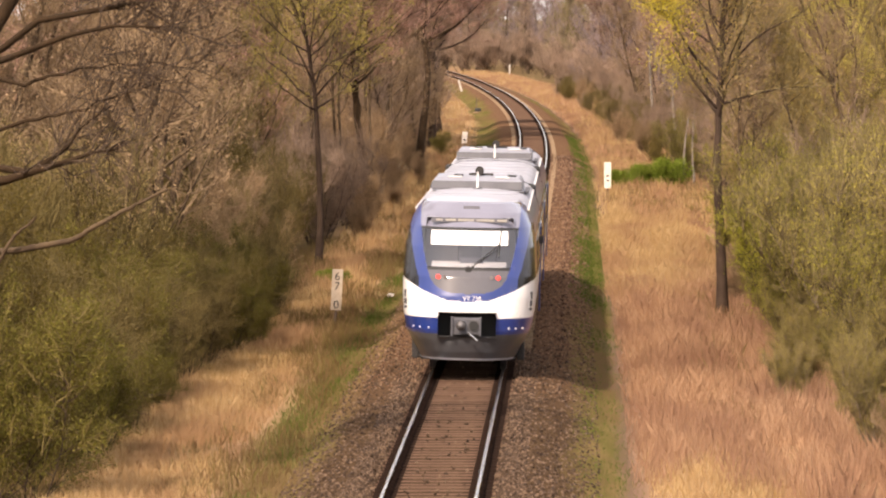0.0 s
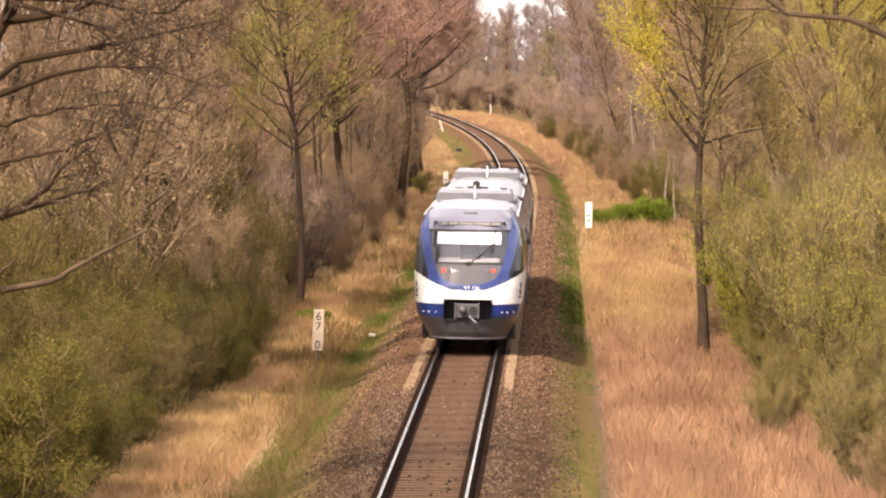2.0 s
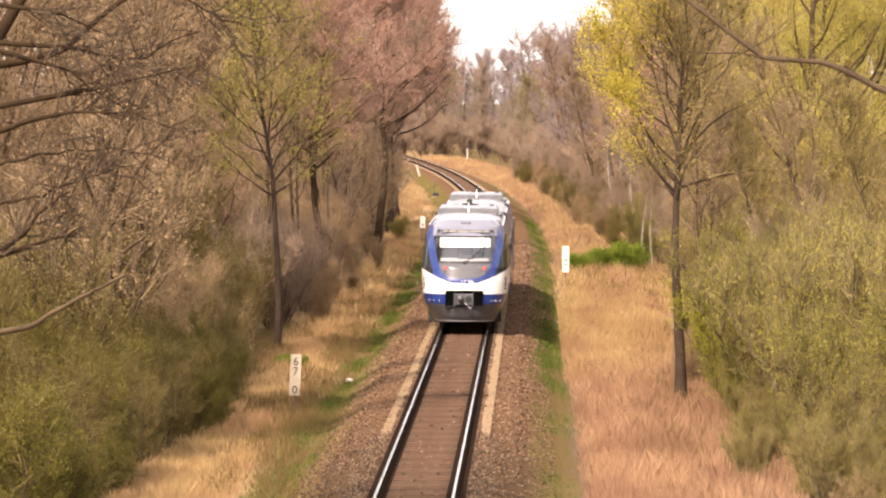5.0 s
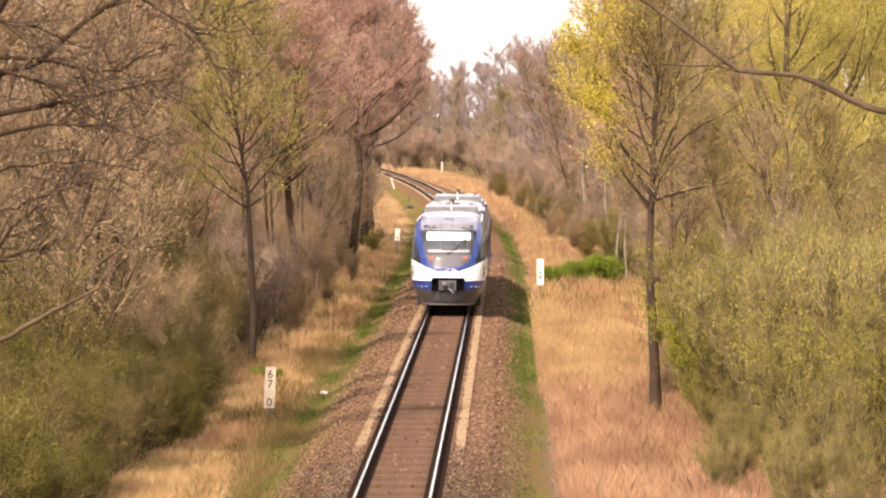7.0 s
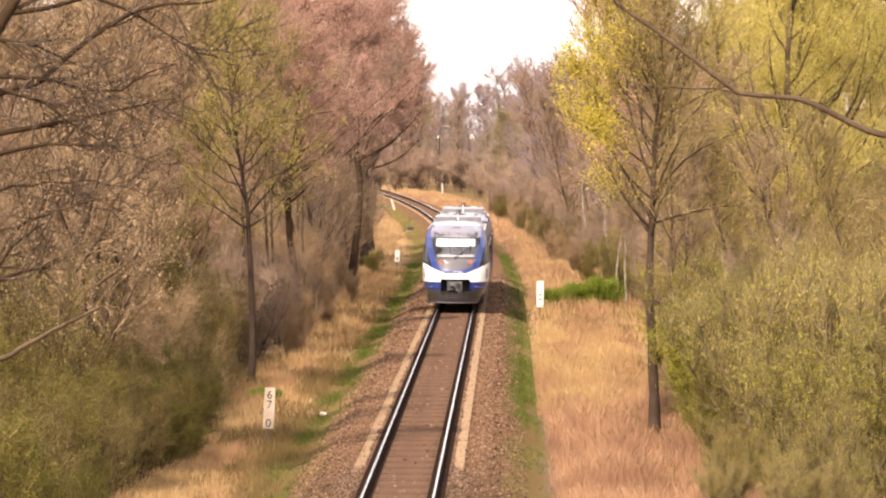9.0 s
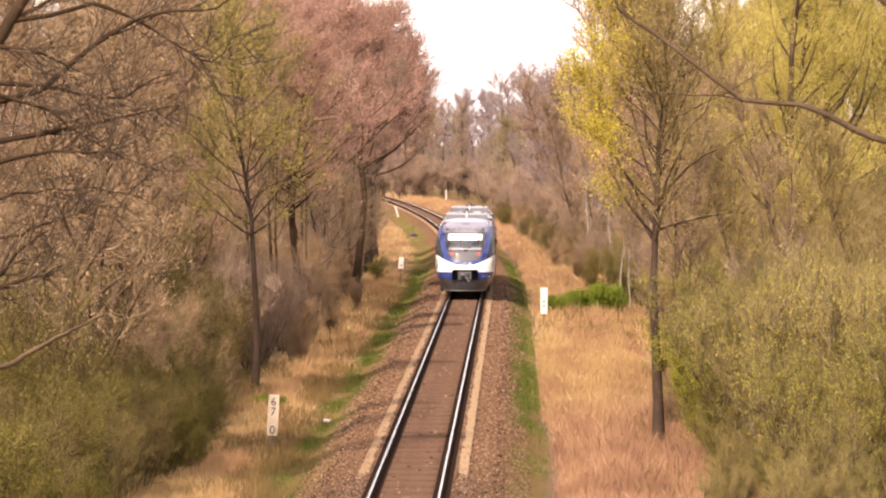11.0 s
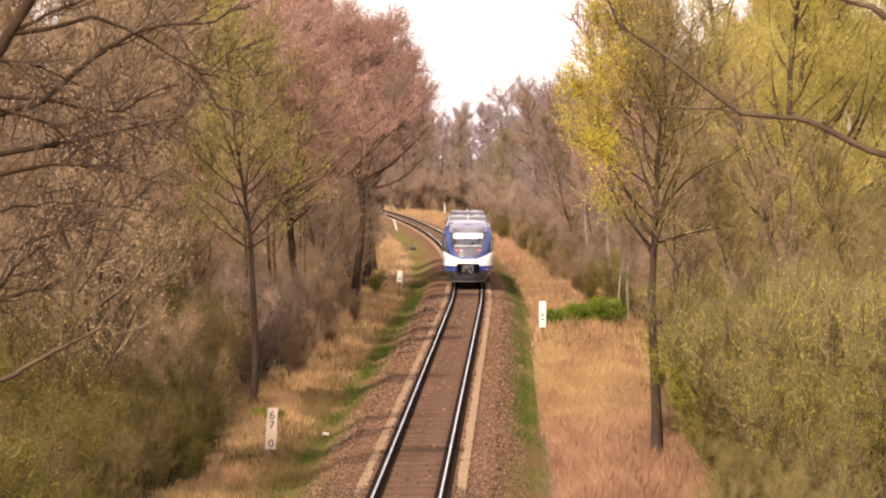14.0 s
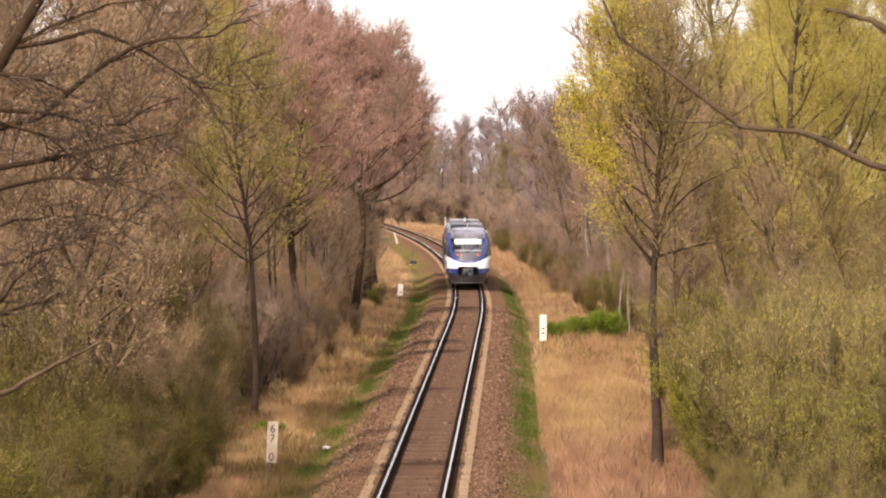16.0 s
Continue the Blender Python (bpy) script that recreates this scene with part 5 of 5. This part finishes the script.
def nose_at(z, phi):
    """The nose's surface at height z; phi from -90 to 90 degrees goes round the front."""
    w, p = half_width(z), 2.5
    s, c = math.sin(phi), math.cos(phi)
    x = math.copysign(abs(s) ** (2 / p), s) * w * 0.985
    return Vector((x, float(np.interp(z, Z_STEPS, NOSE_BACK)) + 1.5 * (1 - abs(c) ** (2 / p)), z))


def nose_region(x, y, z):
    a = abs(x)
    if a < 0.6 and 0.78 < z < 1.28:
        return None
    # Pale strip of colour in place of the highlight on the lower lip.
    if z < 0.33:
        return "skirt_lip"
    if z < 0.84:
        return "skirt"
    if z < 1.17:
        return "lower_band"
    if z < float(np.interp(a, [0, 0.45, 0.8, 0.95, 1.42], [1.5, 1.53, 1.66, 1.72, 1.98])):
        return "white_band"
    if z > 3.51:
        return "roof_lip"
    glass = float(np.interp(z, [1.66, 1.685, 1.73, 1.8, 1.95, 2.18, 2.6, 3.05, 3.45, 3.51], [0.0, 0.36, 0.52, 0.66, 0.78, 0.86, 0.96, 1.03, 1.05, 0.98]))
    if a < glass:
        if abs(z - 2.98) < 0.022 or abs(z - 2.17) < 0.03:
            return "rubber_seal"
        if z < 2.17:
            return "lamp_panel"
        if z < 2.98:
            return "sun_blind" if 2.65 < z < 2.93 and a < 0.8 else "windscreen"
        return "display_panel"
    if a < max(glass + 0.24, 1.02) or z > 3.05:
        return "cab_frame"
    return "side_window"


def build_cab(train):
    """The rounded cab front, cut into its panels."""
    zs = np.linspace(0.28, 3.58, 150)
    phis = np.radians(np.linspace(-90, 90, 170))
    grid = []
    for z in zs:
        line = [nose_at(z, f) for f in phis]
        left, right = line[0], line[-1]
        back = 3.6
        w = half_width(z)
        pre = [Vector((-w, back, z)), Vector((-(w + abs(left.x)) / 2, (left.y + back) / 2, z))]
        post = [Vector(((w + right.x) / 2, (right.y + back) / 2, z)), Vector((w, back, z))]
        grid.append(pre + line + post)
    n = len(grid[0])
    verts = [p for line in grid for p in line]
    groups = {}
    for i in range(len(zs) - 1):
        for j in range(n - 1):
            q = (i * n + j, i * n + j + 1, (i + 1) * n + j + 1, (i + 1) * n + j)
            c = (verts[q[0]] + verts[q[1]] + verts[q[2]] + verts[q[3]]) / 4
            r = nose_region(c.x, c.y, c.z)
            if r:
                piece = c.x > 0 if r in ("side_window", "lower_band") else c.z > 2.6 if r == "rubber_seal" else True
                groups.setdefault((r, piece), []).append(q)
    groups[("roof_lip", True)].append(tuple((len(zs) - 1) * n + j for j in range(n)))
    look_of = {"cab_frame": (M_BLUE, "glossy blue cab frame"), "skirt": (M_SKIRT, "dark grey front skirt"), "skirt_lip": (M_ROOF, "pale highlight painted along the lower lip of the skirt"), "lower_band": (M_BLUE, "blue lower band"),
               "white_band": (M_WHITE, "white front band"), "roof_lip": (M_ROOF, "light grey roof edge"), "rubber_seal": (M_RUBBER, "black rubber seal"),
               "lamp_panel": (M_LAMP_PANEL, "dark grey lamp panel"), "windscreen": (M_GLASS, "clear windscreen over the grey cab"), "sun_blind": (M_BLIND, "white lowered sun blind"),
               "display_panel": (M_PANEL, "bluish-grey destination panel"), "side_window": (M_GLASS_DARK, "black side glass")}
    normals = [Vector() for _ in verts]
    for qs in groups.values():
        for q in qs:
            if len(q) == 4:
                nn = (verts[q[2]] - verts[q[0]]).cross(verts[q[3]] - verts[q[1]])
                for k in q:
                    normals[k] += nn

    def panel(key, parent):
        used = sorted({k for q in groups[key] for k in q})
        back = {k: i for i, k in enumerate(used)}
        m, label = look_of[key[0]]
        ob = mesh_ob(key[0], [tuple(verts[k]) for k in used], [tuple(back[k] for k in q) for q in groups[key]], m, parent, label, smooth=True)
        ob.data.normals_split_custom_set_from_vertices([normals[k].normalized() for k in used])
        return ob
    cab = panel(("cab_frame", True), train)
    for key in groups:
        if key[0] != "cab_frame":
            panel(key, cab)
    # coupler recess with drawgear
    walls = bmesh.new()
    w, z0, z1, y0, y1 = 0.61, 0.77, 1.29, 0.0, 0.55
    v = [walls.verts.new(p) for p in ((-w, y0, z0), (w, y0, z0), (w, y0, z1), (-w, y0, z1), (-w, y1, z0), (w, y1, z0), (w, y1, z1), (-w, y1, z1))]
    for q in ((0, 1, 5, 4), (1, 2, 6, 5), (2, 3, 7, 6), (3, 0, 4, 7), (4, 5, 6, 7)):
        walls.faces.new([v[k] for k in q])
    part("coupler_recess", walls, M_RUBBER, cab, "black coupler recess")
    along_y = Matrix.Rotation(math.pi / 2, 4, "X")
    coupler = part("coupler", box(0.62, 0.3, 0.36, (-0.02, 0.08, 1.0), 0.04), M_UNIT_FRONT, train, "grey centre coupler in its recess")
    part("coupler_cone", rod(0.11, 0.2, (-0.12, -0.14, 1.02), along_y, 20, 0.085, 0.02), M_IRON, coupler, smooth=True)
    part("coupler_socket", rod(0.1, 0.06, (0.14, -0.08, 1.02), along_y, 20), M_RUBBER, coupler)
    part("coupler_rim", join(rod(0.118, 0.04, (0.14, -0.07, 1.02), along_y, 20)), M_IRON, coupler)
    for x in (-0.31, 0.27):
        part("bracket", box(0.05, 0.2, 0.4, (x, -0.02, 1.0), 0.015), M_UNIT_FRONT, coupler)
    part("air_hose", rod(0.022, 0.26, (0.12, -0.2, 0.8), Matrix.Rotation(radians(-50), 4, "Y"), 8), M_STEEL, coupler, "bright air hose end")
    # driver's cab behind the windscreen
    shell = bmesh.new()
    v = [shell.verts.new(p) for p in ((-1.0, 0.95, 1.95), (1.0, 0.95, 1.95), (1.0, 2.5, 1.95), (-1.0, 2.5, 1.95), (-0.9, 1.3, 3.2), (0.9, 1.3, 3.2), (0.9, 2.5, 3.2), (-0.9, 2.5, 3.2))]
    for q in ((0, 1, 2, 3), (2, 3, 7, 6), (4, 5, 6, 7), (0, 3, 7, 4), (1, 2, 6, 5)):
        shell.faces.new([v[k] for k in q])
    part("cab_lining", shell, M_CAB, cab, "grey lining of the driver's cab")
    desk = part("control_desk", box(1.56, 0.5, 0.1, (0, 0.86, 2.2), 0.03, Matrix.Rotation(radians(12), 4, "X")), M_DESK, cab, "pale control desk")
    part("console", box(0.5, 0.16, 0.16, (0.05, 1.0, 2.3), 0.03), M_SEAT, desk, "dark instrument console")
    seat = part("driver_seat", box(0.5, 0.14, 0.7, (0.0, 1.9, 2.35), 0.05), M_SEAT, cab, "dark driver's seat back")
    part("headrest", box(0.3, 0.1, 0.2, (0.0, 1.9, 2.8), 0.04), M_SEAT, seat)
    # lamps
    for x in (-0.62, 0.62):
        part("tail_light", rod(0.048, 0.05, (x, nose_at(2.0, math.asin((abs(x) / 1.4) ** 1.25)).y - 0.005, 2.0), along_y, 16), M_TAIL, cab, "small glowing red tail light")
        part("headlight", rod(0.042, 0.05, (x * 0.78, nose_at(2.0, math.asin((abs(x * 0.78) / 1.44) ** 1.25)).y - 0.005, 2.0), along_y, 16), M_CLEAR, cab, "unlit clear headlight")
    for x in (-1.12, -0.98, -0.8, 0.86, 1.0, 1.14):
        p = nose_at(0.98, math.copysign(math.asin((abs(x) / 1.39) ** 1.25), x))
        part("marker_reflector", box(0.022, 0.03, 0.035, (x, p.y - 0.005, 0.96), 0.004), M_WHITE, cab)
    # wiper
    y = nose_at(2.2, 0).y
    arm = rod(0.016, 0.82, (0.32, y + 0.1, 2.42), Matrix.Rotation(radians(50), 4, "Y") @ Matrix.Rotation(radians(-17), 4, "X"), 6)
    wiper = part("wiper", arm, M_RUBBER, cab, "black windscreen wiper")
    part("wiper_blade", rod(0.018, 0.75, (0.64, y + 0.3, 2.72), Matrix.Rotation(radians(5), 4, "Y") @ Matrix.Rotation(radians(-36), 4, "X"), 6), M_RUBBER, wiper)
    part("wiper_pivot", rod(0.07, 0.08, (0.0, y - 0.02, 2.16), along_y, 12), M_RUBBER, wiper)
    # lettering, display, side marks
    letters("VT 730", 0.13, M_WHITE, cab, pose(0.09, nose_at(1.6, 0).y - 0.006, 1.565, 84, 0, 0), "lettering")
    display = part("display", box(1.62, 0.012, 0.12, (0, nose_at(3.15, 0).y + 0.004, 3.15), 0.004, Matrix.Rotation(radians(-42), 4, "X")), M_LAMP_PANEL, cab, "dark destination display")
    for x, wd in ((-0.64, 0.14), (-0.4, 0.22), (-0.08, 0.34), (0.32, 0.38), (0.66, 0.2)):
        part("display_row", box(wd, 0.012, 0.055, (x, nose_at(3.15, 0).y - 0.003, 3.148), 0, Matrix.Rotation(radians(-42), 4, "X")), M_DISPLAY, display)
    part("vent_grille", box(0.34, 0.012, 0.1, (0.02, nose_at(3.4, 0).y - 0.002, 3.4), 0.004, Matrix.Rotation(radians(-52), 4, "X")), M_LAMP_PANEL, cab, "small dark grille")
    for sx in (-1, 1):
        for k, (dz, h) in enumerate(((-0.02, 0.06), (0.1, 0.12), (0.26, 0.15))):
            p = nose_at(1.4 + dz, math.radians(68))
            part("side_mark", box(0.17 - 0.02 * k, 0.012, h, (sx * (p.x - 0.005), p.y - 0.012, 1.36 + dz), 0, Matrix.Rotation(sx * radians(58), 4, "Z")), M_SKIRT, cab)
    return cab


def car_body(train, y0, y1):
    """A car's shell between its ends: blue underside band, white band, window band, roof, with doors and panes."""
    def strip(name, z_list, material, parent, label, out=0.0):
        vs, fs = [], []
        for sx in (-1, 1):
            b = len(vs)
            for z in z_list:
                for y in (y0, y1):
                    vs.append((sx * (half_width(z) + out), y, z))
            for i in range(len(z_list) - 1):
                q = (b + 2 * i, b + 2 * i + 1, b + 2 * i + 3, b + 2 * i + 2)
                fs.append(q if sx > 0 else q[::-1])
        return mesh_ob(name, vs, fs, material, parent, label, smooth=True)
    body = strip("car_body", [0.84, 1.0, 1.17], M_BLUE, train, "blue lower car side")
    strip("side_skirt", [0.35, 0.5, 0.72, 0.84], M_SKIRT, body, "dark grey side skirt")
    strip("white_stripe", [1.17, 1.4, 1.6, 1.85], M_WHITE, body, "white side stripe")
    strip("window_band", [1.85, 2.2, 2.6, 2.8], M_GLASS_DARK, body, "black window band")
    strip("cantrail", [2.8, 3.0, 3.15, 3.3], M_BLUE, body, "blue upper side")
    prof = [(-1.19, 3.3), (-1.12, 3.4), (-1.02, 3.47), (-0.8, 3.54), (-0.4, 3.575), (0, 3.58), (0.4, 3.575), (0.8, 3.54), (1.02, 3.47), (1.12, 3.4), (1.19, 3.3)]
    vs = [(x, y, z) for x, z in prof for y in (y0, y1)]
    fs = [(2 * i, 2 * i + 2, 2 * i + 3, 2 * i + 1) for i in range(len(prof) - 1)]
    mesh_ob("roof", vs, fs, M_ROOF, body, "light grey dusty roof", smooth=True)
    n = int((y1 - y0) / 1.5)
    for sx in (-1, 1):
        part("rain_gutter", box(0.045, y1 - y0, 0.05, (sx * 1.19, (y0 + y1) / 2, 3.3), 0.01), M_WHITE, body, "pale rain gutter")
        for k in range(n):
            y = y0 + (k + 0.5) * (y1 - y0) / n
            part("window_pane", box(0.02, 1.2, 0.7, (sx * (half_width(2.3) + 0.004), y, 2.3), 0.008, Matrix.Rotation(sx * radians(-2), 4, "Y")), M_GLASS_DARK, body)
        yd = (y0 + y1) / 2 + 2.2
        door = part("door", box(0.03, 1.3, 2.0, (sx * (half_width(1.6) + 0.012), yd, 1.72), 0.01), M_BLUE, body, "blue passenger door")
        part("door_glass", box(0.012, 0.9, 0.95, (sx * (half_width(1.6) + 0.032), yd, 2.15), 0.005), M_GLASS_DARK, door)
    for k in range(int((y1 - y0) / 2.4)):
        part("roof_seam", box(1.9, 0.03, 0.012, (0, y0 + 1.2 + 2.4 * k, 3.58), 0.003), M_UNIT, body)
    return body


def roof_unit(train, y, far=False):
    """An air-conditioning unit with sloped ends, on the roof."""
    bm = bmesh.new()
    low, top = 3.52, 3.8
    pts = [(-1.02, 0, low), (1.02, 0, low), (1.02, 3.6, low), (-1.02, 3.6, low), (-0.99, 0.12, top - 0.08), (0.99, 0.12, top - 0.08), (0.99, 3.48, top - 0.08), (-0.99, 3.48, top - 0.08),
           (-0.92, 0.45, top), (0.92, 0.45, top), (0.92, 3.15, top), (-0.92, 3.15, top)]
    v = [bm.verts.new(p) for p in pts]
    for q in ((0, 1, 5, 4), (1, 2, 6, 5), (2, 3, 7, 6), (3, 0, 4, 7), (4, 5, 9, 8), (5, 6, 10, 9), (6, 7, 11, 10), (7, 4, 8, 11), (8, 9, 10, 11)):
        bm.faces.new([v[k] for k in q])
    bmesh.ops.translate(bm, vec=(0, y, 0), verts=bm.verts)
    unit_ob = part("roof_unit", bm, M_UNIT, train, "grey sloped roof air-conditioning unit")
    part("louvre", box(2.0, 0.03, 0.2, (0, y + 0.035, 3.64), 0.005, Matrix.Rotation(radians(-30), 4, "X")), M_UNIT_FRONT, unit_ob, "dark ventilation louvre")
    for x in (-0.45, 0.75):
        part("vent_lid", box(0.2, 0.9, 0.03, (x, y + 1.7, 3.815), 0.01), M_RUBBER, unit_ob)
    for x in (-0.5, 0.55):
        part("hatch", box(0.3, 0.5, 0.02, (x, y + 0.65, 3.812), 0.006), M_WHITE, unit_ob)
    part("antenna_foot", rod(0.1, 0.1, (0.02, y - 0.5, 3.56), None, 12), M_UNIT_FRONT, unit_ob)
    part("antenna", rod(0.03, 0.42, (0.02, y - 0.5, 3.75), None, 8, 0.015), M_WHITE, unit_ob, "white whip antenna")
    horn = part("horn", rod(0.05, 0.5, (0.02, y + 2.0, 3.92), Matrix.Rotation(math.pi / 2, 4, "X"), 12, 0.1), M_UNDER, unit_ob, "dark signal horn")
    part("horn_stand", box(0.08, 0.08, 0.16, (0.02, y + 2.0, 3.85), 0.01), M_UNDER, horn)
    part("horn_arm", box(0.55, 0.06, 0.05, (0.05, y + 2.1, 3.83), 0.01), M_UNDER, horn)
    part("cable_duct", box(0.1, 2.6, 0.07, (1.1, y + 1.7, 3.5), 0.02), M_UNIT_FRONT, unit_ob)
    return unit_ob


def bogie(train, y):
    frame_ob = part("bogie", box(2.1, 2.6, 0.22, (0, y, 0.5), 0.05), M_UNDER, train, "dark bogie frame with steel wheels")
    for sy in (-0.95, 0.95):
        for sx in (-1, 1):
            part("wheel", rod(0.385, 0.13, (sx * 0.74, y + sy, 0.386), Matrix.Rotation(math.pi / 2, 4, "Y"), 28, None, 0.015), M_IRON, frame_ob)
            part("axle_box", box(0.2, 0.3, 0.3, (sx * 1.05, y + sy, 0.45), 0.04), M_UNDER, frame_ob)
    return frame_ob


def build_train():
    train = tagged(new("train"), "blue and white three-car diesel railcar with grey roof", "train")
    cab = build_cab(train)
    # the leading cab is the same shell turned round at the other end
    turn = Matrix.Translation((0, TRAIN_LENGTH, 0)) @ Matrix.Rotation(math.pi, 4, "Z")
    for o in (cab,):
        copy_thing(o, turn)
    for y0, y1 in ((3.6, 16.4), (17.0, 31.4), (32.0, TRAIN_LENGTH - 3.6)):
        car_body(train, y0, y1)
    for y in (16.7, 31.7):
        part("gangway_bellows", box(2.5, 0.62, 2.8, (0, y, 2.05), 0.1), M_RUBBER, train, "black folded gangway bellows")
    roof_unit(train, 8.6)
    roof_unit(train, 33.6)
    part("underframe", box(2.0, TRAIN_LENGTH - 2.4, 0.62, (0, TRAIN_LENGTH / 2, 0.54), 0.05), M_UNDER, train)
    for y in (3.0, 16.7, 31.7, TRAIN_LENGTH - 3.0):
        bogie(train, y)
    for sx in (-1, 1):
        part("sand_box", box(0.16, 0.5, 0.4, (sx * 1.1, 1.9, 0.42), 0.04), M_UNDER, train)
    part("door_camera", box(0.1, 0.08, 0.16, (1.44, 9.0, 2.45), 0.02), M_RUBBER, train, "small black camera on the side")
    return train


TRAIN = build_train()


def motions():
    rows = []
    for i in range(33):
        t = i * 0.5
        d = true_d(115.9 + 11.73 * t + 0.0542 * t * t)
        rows.append((t, pose(rail_x(d), d, 0, 0, 1.2 * max(0.0, 1 - t / 14), rail_turn(d + 20))))
    walk(TRAIN, rows)


motions()
